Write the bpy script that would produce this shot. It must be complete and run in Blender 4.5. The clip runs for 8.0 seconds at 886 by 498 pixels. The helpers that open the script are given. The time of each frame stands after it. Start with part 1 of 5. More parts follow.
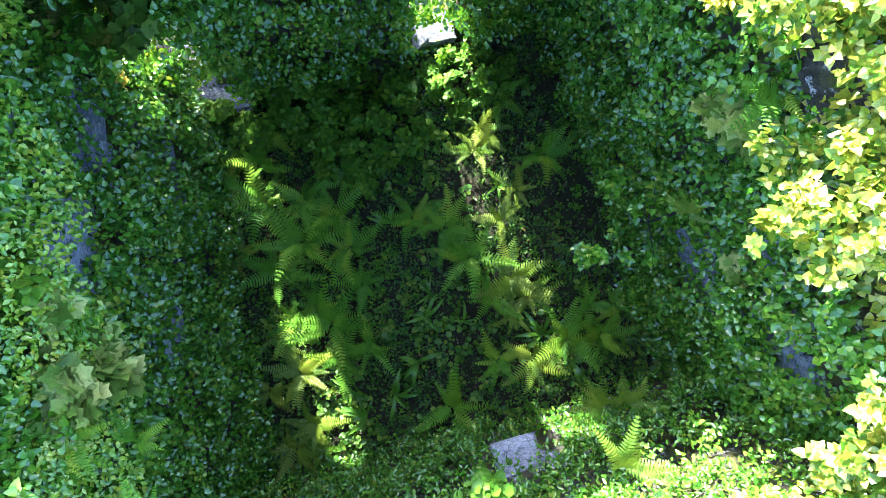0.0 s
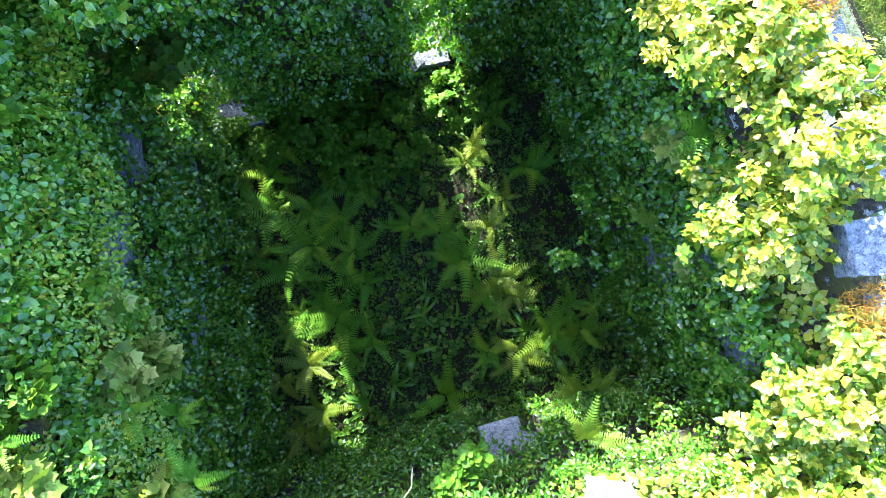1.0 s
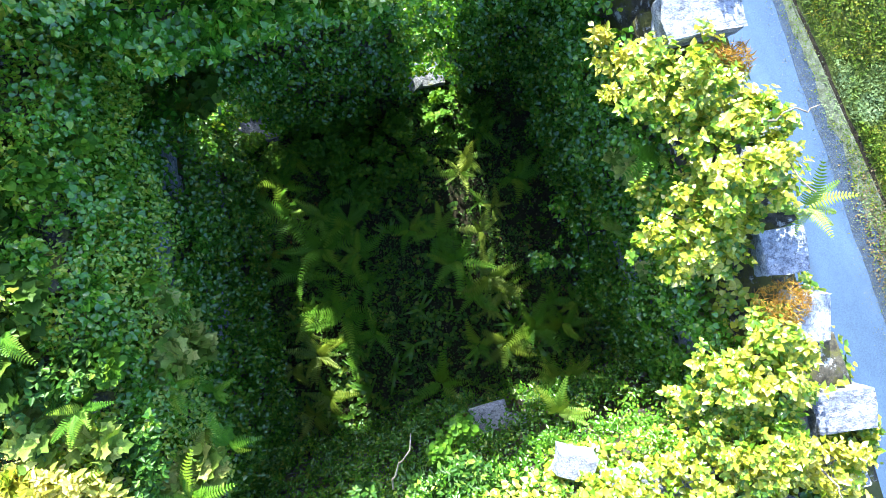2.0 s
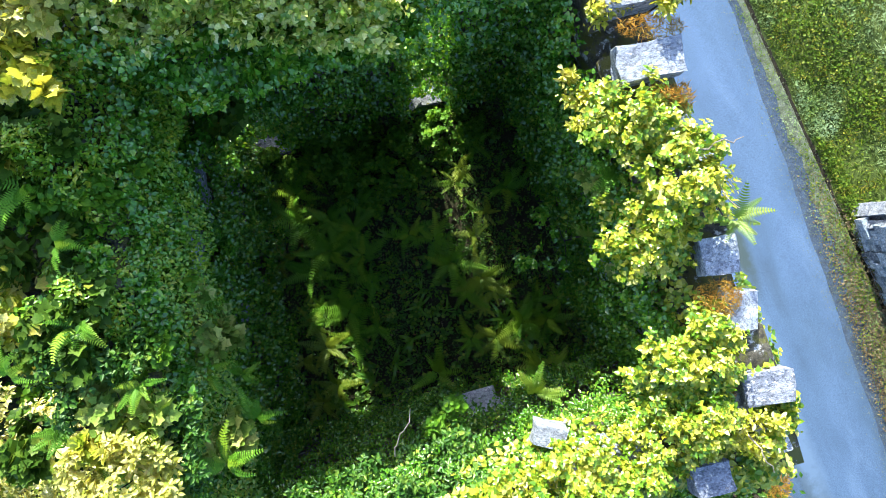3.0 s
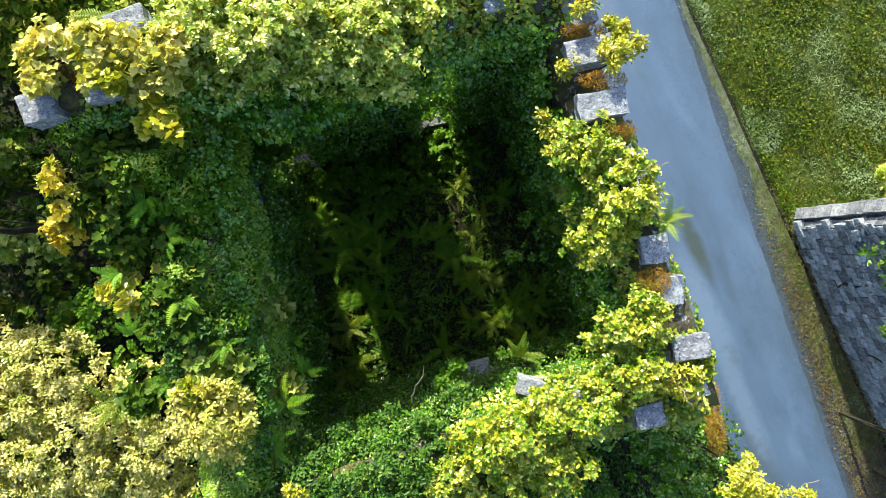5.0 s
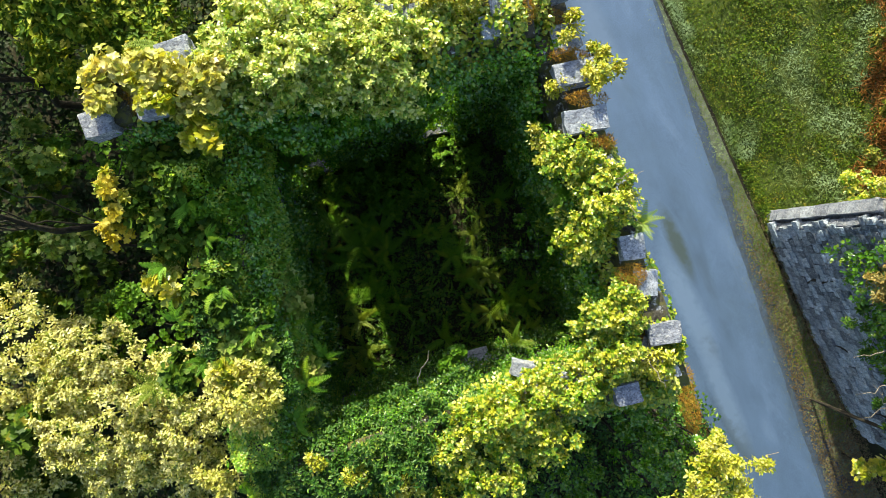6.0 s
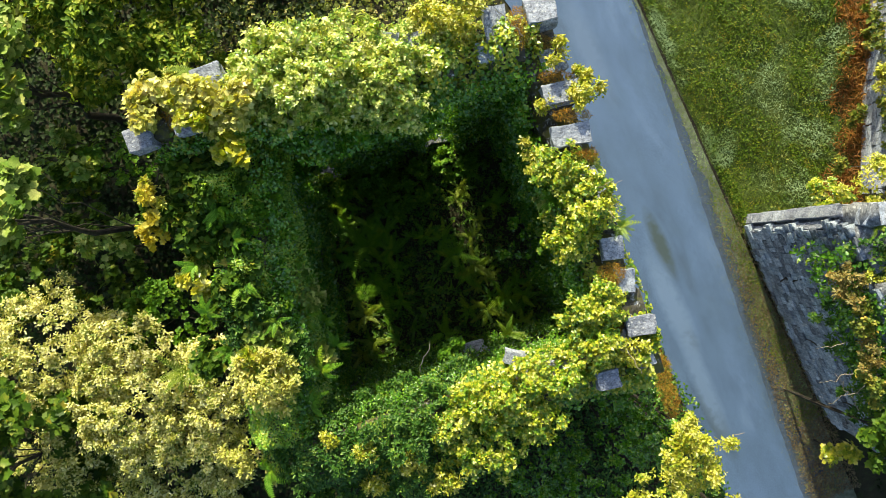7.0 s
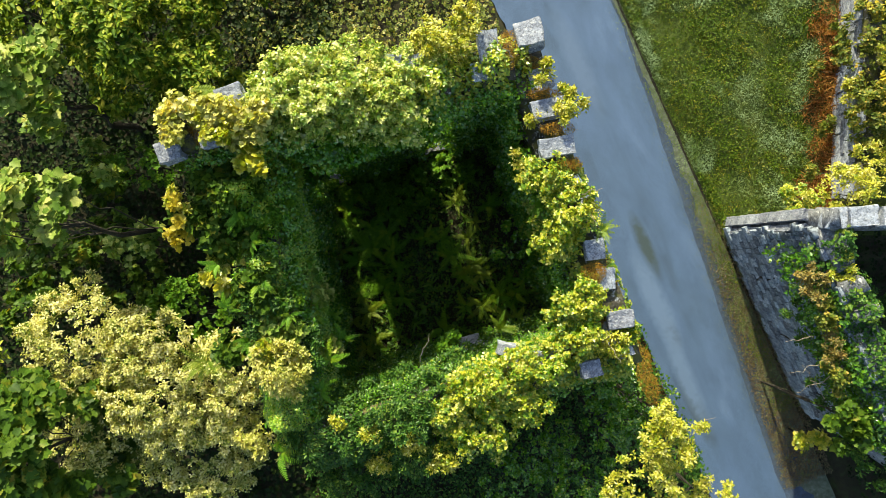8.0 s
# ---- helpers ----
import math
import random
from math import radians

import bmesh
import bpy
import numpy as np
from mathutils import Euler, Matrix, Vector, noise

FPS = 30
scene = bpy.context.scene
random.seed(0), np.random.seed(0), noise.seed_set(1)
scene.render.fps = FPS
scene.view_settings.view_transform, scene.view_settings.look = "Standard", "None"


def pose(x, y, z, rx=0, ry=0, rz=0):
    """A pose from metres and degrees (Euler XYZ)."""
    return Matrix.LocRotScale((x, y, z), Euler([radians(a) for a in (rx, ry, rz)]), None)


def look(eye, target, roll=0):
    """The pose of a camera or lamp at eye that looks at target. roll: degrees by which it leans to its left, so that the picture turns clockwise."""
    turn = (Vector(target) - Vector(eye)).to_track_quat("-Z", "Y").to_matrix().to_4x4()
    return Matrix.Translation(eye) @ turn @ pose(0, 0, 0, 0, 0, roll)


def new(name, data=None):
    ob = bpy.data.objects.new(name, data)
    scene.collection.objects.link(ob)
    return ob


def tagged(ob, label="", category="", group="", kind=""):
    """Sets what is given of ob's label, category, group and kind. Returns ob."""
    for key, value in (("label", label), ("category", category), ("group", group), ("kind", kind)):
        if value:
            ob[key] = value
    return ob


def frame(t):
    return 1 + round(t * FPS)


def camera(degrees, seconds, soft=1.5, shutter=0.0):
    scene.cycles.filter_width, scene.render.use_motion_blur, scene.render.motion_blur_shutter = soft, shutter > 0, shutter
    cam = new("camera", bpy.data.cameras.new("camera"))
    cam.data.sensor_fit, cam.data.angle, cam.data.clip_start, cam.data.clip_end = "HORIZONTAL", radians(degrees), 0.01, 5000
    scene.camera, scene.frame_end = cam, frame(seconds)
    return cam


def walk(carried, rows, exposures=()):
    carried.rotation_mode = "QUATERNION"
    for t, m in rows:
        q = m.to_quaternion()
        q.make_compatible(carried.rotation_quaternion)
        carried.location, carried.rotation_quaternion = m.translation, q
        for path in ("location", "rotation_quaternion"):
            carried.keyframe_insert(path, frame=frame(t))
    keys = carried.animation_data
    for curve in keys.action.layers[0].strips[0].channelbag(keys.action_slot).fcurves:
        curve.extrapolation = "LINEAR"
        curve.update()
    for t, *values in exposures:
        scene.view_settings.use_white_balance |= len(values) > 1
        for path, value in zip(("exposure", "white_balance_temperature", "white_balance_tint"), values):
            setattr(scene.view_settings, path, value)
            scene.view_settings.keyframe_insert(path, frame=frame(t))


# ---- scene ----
cam = camera(68.0, 8.0, soft=0.6)
METRES, EYE, TILT, LEAN, TURN = 11.0, 11.2, -90.0, 0.0, 0.0
ROWS = [
    (0.0, 0.0, 0.0, 0.0, 0.0, 0.0, -0.0),
    (0.5, 0.0035, -0.0376, 0.0037, -0.0, -0.02, -0.03),
    (1.0, 0.0089, -0.0985, 0.0057, 0.03, -0.03, -0.07),
    (1.5, 0.0124, -0.155, 0.007, 0.03, -0.04, -0.08),
    (3.0, 0.0222, -0.3447, 0.0145, -0.03, 0.01, -0.17),
    (3.5, 0.0227, -0.4032, 0.0139, -0.0, 0.01, -0.19),
    (4.0, 0.0216, -0.4735, 0.0114, 0.0, 0.02, -0.23),
    (4.5, 0.0174, -0.5364, 0.0092, -0.01, 0.03, -0.24),
    (6.0, 0.0081, -0.7354, 0.0012, -0.01, 0.09, -0.32),
    (6.5, 0.0077, -0.802, 0.0015, -0.0, 0.07, -0.35),
    (7.0, 0.0079, -0.8693, 0.0034, 0.0, 0.05, -0.39),
    (7.5, 0.0104, -0.9341, 0.0051, 0.02, 0.03, -0.42),
    (8.0, 0.0131, -0.998, 0.0057, 0.03, 0.04, -0.43),
]
walk(cam, [(t, pose(0, 0, EYE, TILT, LEAN, TURN) @ pose(METRES * x, METRES * y, METRES * z, 90 + pitch, roll, yaw)) for t, x, y, z, yaw, pitch, roll in ROWS],
     [(0.0, 3.15, 5300, 15), (1.5, 2.42, 5400, 10), (3.5, 1.42, 6000, 5), (4.5, 1.13, 6400, 3), (6.5, 0.78, 6900, 1), (8.0, 0.70, 7100, 0)])

# ---- light ----
SUN_AZ, SUN_EL = radians(-18.0), radians(29.5)      # azimuth from +y towards +x
world = bpy.data.worlds.new("sky")
world.use_nodes = True
scene.world = world
wn = world.node_tree.nodes
sky = wn.new("ShaderNodeTexSky")
sky.sky_type, sky.sun_disc = "NISHITA", False
sky.dust_density = 2.0
sky.sun_elevation, sky.sun_rotation = SUN_EL, SUN_AZ
wn["Background"].inputs["Strength"].default_value = 0.15
world.node_tree.links.new(sky.outputs[0], wn["Background"].inputs["Color"])
sun = new("sun", bpy.data.lights.new("sun", "SUN"))
sun.data.energy, sun.data.angle, sun.data.color = 5.0, radians(1.0), (1.0, 0.92, 0.68)
to_sun = Vector((math.sin(SUN_AZ) * math.cos(SUN_EL), math.cos(SUN_AZ) * math.cos(SUN_EL), math.sin(SUN_EL)))
sun.matrix_world = look(to_sun * 60, (0, 0, 0))

rng = np.random.default_rng(7)


# ---- materials ----
def material(name):
    m = bpy.data.materials.new(name)
    m.use_nodes = True
    nt = m.node_tree
    return m, nt, nt.nodes["Principled BSDF"]


def ramp(nt, source, stops):
    r = nt.nodes.new("ShaderNodeValToRGB")
    while len(r.color_ramp.elements) < len(stops):
        r.color_ramp.elements.new(0.5)
    for e, (p, c) in zip(r.color_ramp.elements, stops):
        e.position, e.color = p, (*c, 1)
    nt.links.new(source, r.inputs[0])
    return r.outputs[0]


def noise_tex(nt, scale, detail=6, rough=0.6, stretch=None):
    co = nt.nodes.new("ShaderNodeTexCoord")
    n = nt.nodes.new("ShaderNodeTexNoise")
    n.inputs["Scale"].default_value, n.inputs["Detail"].default_value, n.inputs["Roughness"].default_value = scale, detail, rough
    src = co.outputs["Object"]
    if stretch:
        mp = nt.nodes.new("ShaderNodeMapping")
        mp.vector_type = "TEXTURE"
        mp.inputs["Rotation"].default_value = (0, 0, stretch[1])
        mp.inputs["Scale"].default_value = stretch[0]
        nt.links.new(src, mp.inputs[0])
        src = mp.outputs[0]
    nt.links.new(src, n.inputs["Vector"])
    return n.outputs["Fac"]


def blend(nt, fac, a, b, mode="MIX"):
    x = nt.nodes.new("ShaderNodeMix")
    x.data_type, x.blend_type = "RGBA", mode
    for sock, v in ((x.inputs[0], fac), (x.inputs[6], a), (x.inputs[7], b)):
        if hasattr(v, "is_linked"):
            nt.links.new(v, sock)
        elif isinstance(v, tuple):
            sock.default_value = (*v, 1)
        else:
            sock.default_value = v
    return x.outputs[2]


def bump(nt, bsdf, height, strength, dist=0.02):
    b = nt.nodes.new("ShaderNodeBump")
    b.inputs["Strength"].default_value, b.inputs["Distance"].default_value = strength, dist
    nt.links.new(height, b.inputs["Height"])
    nt.links.new(b.outputs[0], bsdf.inputs["Normal"])


def add_scaled(nt, a, ka, b, kb, shift):
    """a * ka + b * kb + shift."""
    m = nt.nodes.new("ShaderNodeMath")
    m.operation = "MULTIPLY_ADD"
    nt.links.new(a, m.inputs[0])
    m.inputs[1].default_value, m.inputs[2].default_value = ka, shift
    q = nt.nodes.new("ShaderNodeMath")
    q.operation = "MULTIPLY_ADD"
    nt.links.new(b, q.inputs[0])
    q.inputs[1].default_value = kb
    nt.links.new(m.outputs[0], q.inputs[2])
    return q.outputs[0]


def leaf_material(name, stops, rough=0.38, through_light=0.3, patch=None, per_object=False, gloss=0.5):
    """Leaf: colour varied leaf by leaf and in larger patches, glossy top, some light let through."""
    m, nt, p = material(name)
    if per_object:
        src = nt.nodes.new("ShaderNodeObjectInfo").outputs["Random"]
    else:
        one = nt.nodes.new("ShaderNodeNewGeometry").outputs["Random Per Island"]
        src = add_scaled(nt, one, 0.8, noise_tex(nt, 2.6, 2, 0.5), 1.15, -0.47)
    col = ramp(nt, src, stops)
    if patch:
        f = ramp(nt, noise_tex(nt, patch[0], 3), [(patch[2], (0, 0, 0)), (patch[2] + 0.14, (1, 1, 1))])
        col = blend(nt, f, col, patch[1])
    fine = ramp(nt, noise_tex(nt, 55, 3), [(0.3, (0.75, 0.75, 0.75)), (0.7, (1.15, 1.15, 1.15))])
    col = blend(nt, 1.0, col, fine, "MULTIPLY")
    nt.links.new(col, p.inputs["Base Color"])
    p.inputs["Roughness"].default_value = rough
    p.inputs["Specular IOR Level"].default_value = gloss
    t = nt.nodes.new("ShaderNodeBsdfTranslucent")
    warm = blend(nt, 1.0, col, (1.25, 1.1, 0.35), "MULTIPLY")
    nt.links.new(warm, t.inputs["Color"])
    mix = nt.nodes.new("ShaderNodeMixShader")
    mix.inputs[0].default_value = through_light
    nt.links.new(p.outputs[0], mix.inputs[1])
    nt.links.new(t.outputs[0], mix.inputs[2])
    nt.links.new(mix.outputs[0], nt.nodes["Material Output"].inputs["Surface"])
    return m


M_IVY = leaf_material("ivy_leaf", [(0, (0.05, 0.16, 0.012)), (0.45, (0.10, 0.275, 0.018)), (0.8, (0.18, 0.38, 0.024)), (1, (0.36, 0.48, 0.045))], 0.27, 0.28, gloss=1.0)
# Lit copies of the ivy leaf: sunlight put into yellower and paler colours.
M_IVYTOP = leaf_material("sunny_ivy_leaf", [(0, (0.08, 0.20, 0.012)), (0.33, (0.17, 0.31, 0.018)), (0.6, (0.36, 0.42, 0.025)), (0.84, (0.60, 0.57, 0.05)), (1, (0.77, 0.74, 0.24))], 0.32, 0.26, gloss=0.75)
M_IVYPALE = leaf_material("sunlit_pale_ivy_leaf", [(0, (0.12, 0.26, 0.025)), (0.3, (0.27, 0.42, 0.05)), (0.55, (0.50, 0.58, 0.11)), (0.8, (0.74, 0.75, 0.26)), (1, (0.86, 0.87, 0.5))], 0.34, 0.36, gloss=0.9)
M_YELLOW = leaf_material("yellow_leaf", [(0, (0.15, 0.26, 0.012)), (0.4, (0.38, 0.41, 0.025)), (0.75, (0.63, 0.58, 0.07)), (1, (0.82, 0.79, 0.36))], 0.34, 0.3, gloss=0.7)
# Lobed leaf with shade put into its colour, darker than M_MAPLE.
M_LOBED = leaf_material("shaded_lobed_leaf", [(0, (0.03, 0.075, 0.008)), (0.5, (0.07, 0.145, 0.013)), (0.85, (0.14, 0.22, 0.022)), (1, (0.32, 0.29, 0.04))], 0.5, 0.3, gloss=0.2)
M_PALE = leaf_material("pale_shrub_leaf", [(0, (0.09, 0.17, 0.014)), (0.2, (0.26, 0.32, 0.04)), (0.4, (0.50, 0.49, 0.11)), (0.65, (0.76, 0.73, 0.29)), (1, (0.88, 0.86, 0.54))], 0.4, 0.26)
M_BRAMBLE = leaf_material("bramble_leaf", [(0, (0.06, 0.16, 0.012)), (0.6, (0.11, 0.25, 0.016)), (1, (0.2, 0.33, 0.02))], 0.5, 0.3, gloss=0.25)
M_COVER = leaf_material("ground_cover_leaf", [(0, (0.03, 0.085, 0.010)), (0.6, (0.06, 0.14, 0.014)), (0.95, (0.12, 0.22, 0.02)), (1, (0.20, 0.10, 0.03))], 0.45, 0.3, gloss=0.5)
M_FLOORHERB = leaf_material("herb_leaf", [(0, (0.05, 0.14, 0.014)), (0.6, (0.10, 0.22, 0.02)), (1, (0.24, 0.32, 0.03))], 0.45, 0.3, gloss=0.4)
M_TREE = leaf_material("tree_leaf", [(0, (0.03, 0.08, 0.006)), (0.4, (0.11, 0.20, 0.014)), (0.7, (0.28, 0.36, 0.03)), (1, (0.62, 0.59, 0.12))], 0.5, 0.3, gloss=0.15)
M_FERN = leaf_material("fern_frond", [(0, (0.09, 0.24, 0.015)), (0.7, (0.16, 0.34, 0.02)), (1, (0.29, 0.42, 0.028))], 0.5, 0.26, per_object=True, gloss=0.25)
# Lit copy of the fern frond: the sun's yellow is put into its colour.
M_FERN_SUN = leaf_material("sunlit_fern_frond", [(0, (0.13, 0.25, 0.015)), (1, (0.29, 0.37, 0.03))], 0.5, 0.35, per_object=True)
M_STRAP = leaf_material("strap_frond", [(0, (0.07, 0.20, 0.016)), (1, (0.14, 0.28, 0.02))], 0.28, 0.3, per_object=True)
M_GRASS = leaf_material("grass_blade", [(0, (0.045, 0.095, 0.008)), (0.4, (0.085, 0.145, 0.009)), (0.8, (0.15, 0.195, 0.014)), (1, (0.27, 0.22, 0.028))], 0.5, 0.3, patch=(0.8, (0.27, 0.37, 0.20), 0.50), gloss=0.2)
M_MEADOW = leaf_material("clover_leaf", [(0, (0.045, 0.10, 0.010)), (0.4, (0.085, 0.155, 0.012)), (0.75, (0.14, 0.205, 0.018)), (1, (0.26, 0.25, 0.03))], 0.45, 0.25, patch=(0.8, (0.25, 0.36, 0.20), 0.50), gloss=0.2)
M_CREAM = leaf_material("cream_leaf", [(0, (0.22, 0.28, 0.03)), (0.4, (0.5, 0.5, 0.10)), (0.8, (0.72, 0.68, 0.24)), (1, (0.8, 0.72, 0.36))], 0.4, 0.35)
M_AMBER = leaf_material("amber_leaf", [(0, (0.36, 0.34, 0.03)), (0.6, (0.60, 0.50, 0.05)), (1, (0.74, 0.64, 0.12))], 0.45, 0.4)
M_NARROW = leaf_material("privet_leaf", [(0, (0.022, 0.075, 0.010)), (0.4, (0.042, 0.125, 0.016)), (0.75, (0.085, 0.19, 0.022)), (1, (0.22, 0.32, 0.04))], 0.4, 0.25, gloss=0.3)
M_CREEPER = leaf_material("creeper_leaf", [(0, (0.10, 0.27, 0.016)), (0.35, (0.20, 0.42, 0.02)), (0.7, (0.36, 0.53, 0.03)), (1, (0.58, 0.60, 0.05))], 0.3, 0.3, gloss=1.0)
M_MAPLE = leaf_material("maple_leaf", [(0, (0.08, 0.17, 0.02)), (0.4, (0.19, 0.30, 0.045)), (0.75, (0.36, 0.43, 0.10)), (1, (0.60, 0.60, 0.2))], 0.45, 0.28, gloss=0.25)
M_BRIARS = leaf_material("briar_leaf", [(0, (0.09, 0.14, 0.014)), (0.6, (0.19, 0.23, 0.024)), (1, (0.33, 0.25, 0.05))], 0.5, 0.2)
# Near-black leaf colour: the deep shade of the undergrowth is put into it.
M_SHADE = leaf_material("shade_dark_leaf", [(0, (0.006, 0.016, 0.002)), (0.6, (0.012, 0.032, 0.003)), (1, (0.035, 0.065, 0.007))], 0.6, 0.2, gloss=0.2)
M_ORANGE = leaf_material("orange_moss", [(0, (0.28, 0.14, 0.015)), (0.5, (0.42, 0.22, 0.02)), (1, (0.35, 0.27, 0.03))], 0.7, 0.2)
M_BRACKEN = leaf_material("dead_bracken", [(0, (0.18, 0.075, 0.02)), (0.6, (0.34, 0.145, 0.028)), (1, (0.42, 0.24, 0.05))], 0.7, 0.2)
M_OLIVE = leaf_material("olive_leaf", [(0, (0.05, 0.09, 0.012)), (0.45, (0.13, 0.18, 0.022)), (0.8, (0.28, 0.27, 0.04)), (1, (0.5, 0.34, 0.06))], 0.5, 0.25, gloss=0.3)
M_RUSSET = leaf_material("russet_leaf", [(0, (0.09, 0.10, 0.022)), (0.5, (0.21, 0.18, 0.04)), (1, (0.42, 0.28, 0.07))], 0.5, 0.25)
M_LITTER = leaf_material("dead_leaf", [(0, (0.065, 0.046, 0.026)), (0.5, (0.145, 0.105, 0.056)), (0.75, (0.21, 0.17, 0.09)), (1, (0.14, 0.19, 0.035))], 0.6, 0.1)


def stone_material(name, a, b, c, moss=0.0, per_object=True, dark=0.62, light=1.22):
    m, nt, p = material(name)
    big = noise_tex(nt, 2.3, 5)
    fine = noise_tex(nt, 26, 8, 0.7)
    col = ramp(nt, big, [(0.3, a), (0.5, b), (0.7, c)])
    if per_object:
        rnd = nt.nodes.new("ShaderNodeObjectInfo").outputs["Random"]
    else:
        rnd = nt.nodes.new("ShaderNodeNewGeometry").outputs["Random Per Island"]
    col = blend(nt, 1.0, col, ramp(nt, rnd, [(0, (dark, dark, dark * 1.05)), (1, (light, light, light * 0.97))]), "MULTIPLY")
    col = blend(nt, 1.0, col, ramp(nt, fine, [(0.3, (0.6, 0.6, 0.62)), (0.62, (1.15, 1.15, 1.15))]), "MULTIPLY")
    speck = ramp(nt, noise_tex(nt, 11, 8, 0.8), [(0.42, (0.2, 0.2, 0.22)), (0.53, (1, 1, 1))])
    col = blend(nt, 0.8, col, speck, "MULTIPLY")
    lichen = ramp(nt, noise_tex(nt, 7, 7, 0.75), [(0.56, (0, 0, 0)), (0.63, (1, 1, 1))])
    col = blend(nt, lichen, col, (0.56, 0.57, 0.61))
    if moss:
        f = ramp(nt, noise_tex(nt, 3.1, 6, 0.7), [(0.62 - moss * 0.25, (0, 0, 0)), (0.70 - moss * 0.25, (1, 1, 1))])
        col = blend(nt, f, col, (0.10, 0.10, 0.02))
    nt.links.new(col, p.inputs["Base Color"])
    p.inputs["Roughness"].default_value = 0.85
    bump(nt, p, fine, 0.9, 0.03)
    return m


M_STONE = stone_material("grey_limestone", (0.24, 0.27, 0.36), (0.43, 0.47, 0.60), (0.64, 0.68, 0.80))
M_PALESTONE = stone_material("pale_limestone", (0.5, 0.51, 0.58), (0.66, 0.67, 0.75), (0.78, 0.79, 0.86))
M_STONED = stone_material("dark_grey_stone", (0.22, 0.28, 0.39), (0.37, 0.44, 0.57), (0.56, 0.63, 0.76), dark=0.35, light=1.5)
M_RUBBLE = stone_material("dark_grey_rubble", (0.22, 0.28, 0.39), (0.37, 0.44, 0.57), (0.56, 0.63, 0.76), per_object=False, dark=0.35, light=1.5)
M_STONEJ = stone_material("grey_rubble_stone", (0.12, 0.125, 0.14), (0.22, 0.23, 0.26), (0.34, 0.35, 0.39), 0.25, per_object=False)
M_MORTAR = stone_material("dark_lime_mortar", (0.05, 0.045, 0.035), (0.09, 0.08, 0.06), (0.14, 0.125, 0.10), 0.6)
M_PALEMORTAR = stone_material("grey_lime_mortar", (0.16, 0.17, 0.2), (0.24, 0.25, 0.29), (0.33, 0.34, 0.38))


def asphalt_material():
    m, nt, p = material("worn_asphalt")
    streak = noise_tex(nt, 1.0, 4, 0.55, ((0.9, 3.0, 1.0), 0.423))
    fine = noise_tex(nt, 32, 8, 0.9)
    col = ramp(nt, streak, [(0.28, (0.046, 0.080, 0.150)), (0.42, (0.058, 0.102, 0.200)), (0.60, (0.066, 0.114, 0.228)), (0.74, (0.088, 0.143, 0.272))])
    col = blend(nt, 1.0, col, ramp(nt, fine, [(0.32, (0.55, 0.55, 0.56)), (0.5, (1, 1, 1)), (0.68, (1.45, 1.45, 1.45))]), "MULTIPLY")
    blot = ramp(nt, noise_tex(nt, 1.1, 8, 0.7, ((0.8, 1.5, 1.0), 0.423)), [(0.30, (0.84, 0.86, 0.86)), (0.46, (0.98, 0.98, 0.98)), (0.64, (1.08, 1.07, 1.06))])
    col = blend(nt, 1.0, col, blot, "MULTIPLY")
    # old stains and worn streaks along the wheel tracks
    wob = noise_tex(nt, 5, 6, 0.7)
    for x, y, length, width, tone in ((6.93, 0.25, 1.5, 0.32, (0.035, 0.055, 0.06)), (7.85, -2.7, 0.8, 0.28, (0.04, 0.06, 0.085)), (8.7, -5.2, 1.8, 0.35, (0.04, 0.062, 0.085)),
                                      (7.35, -1.7, 2.6, 0.5, (0.105, 0.165, 0.30)), (8.35, -4.2, 2.4, 0.4, (0.10, 0.158, 0.29)), (4.6, 6.4, 2.5, 0.5, (0.085, 0.135, 0.25))):
        co = nt.nodes.new("ShaderNodeTexCoord")
        mp = nt.nodes.new("ShaderNodeMapping")
        mp.vector_type = "TEXTURE"
        mp.inputs["Location"].default_value, mp.inputs["Rotation"].default_value, mp.inputs["Scale"].default_value = (x, y, 0), (0, 0, 0.423), (width, length, 1)
        g = nt.nodes.new("ShaderNodeTexGradient")
        g.gradient_type = "SPHERICAL"
        nt.links.new(co.outputs["Object"], mp.inputs[0])
        nt.links.new(mp.outputs[0], g.inputs[0])
        ragged = nt.nodes.new("ShaderNodeMath")
        ragged.operation = "MULTIPLY"
        nt.links.new(g.outputs["Fac"], ragged.inputs[0])
        nt.links.new(wob, ragged.inputs[1])
        f = ramp(nt, ragged.outputs[0], [(0.04, (0, 0, 0)), (0.32, (0.9, 0.9, 0.9))])
        col = blend(nt, f, col, tone)
    nt.links.new(col, p.inputs["Base Color"])
    p.inputs["Roughness"].default_value = 0.8
    bump(nt, p, fine, 0.5, 0.008)
    return m


def soil_material(name, a, b, c, scale=3.0):
    m, nt, p = material(name)
    col = ramp(nt, noise_tex(nt, scale, 8, 0.7), [(0.3, a), (0.5, b), (0.7, c)])
    fine = noise_tex(nt, 45, 5, 0.7)
    col = blend(nt, 1.0, col, ramp(nt, fine, [(0.3, (0.5, 0.5, 0.5)), (0.7, (1.3, 1.3, 1.3))]), "MULTIPLY")
    nt.links.new(col, p.inputs["Base Color"])
    p.inputs["Roughness"].default_value = 0.95
    bump(nt, p, fine, 0.8, 0.03)
    return m


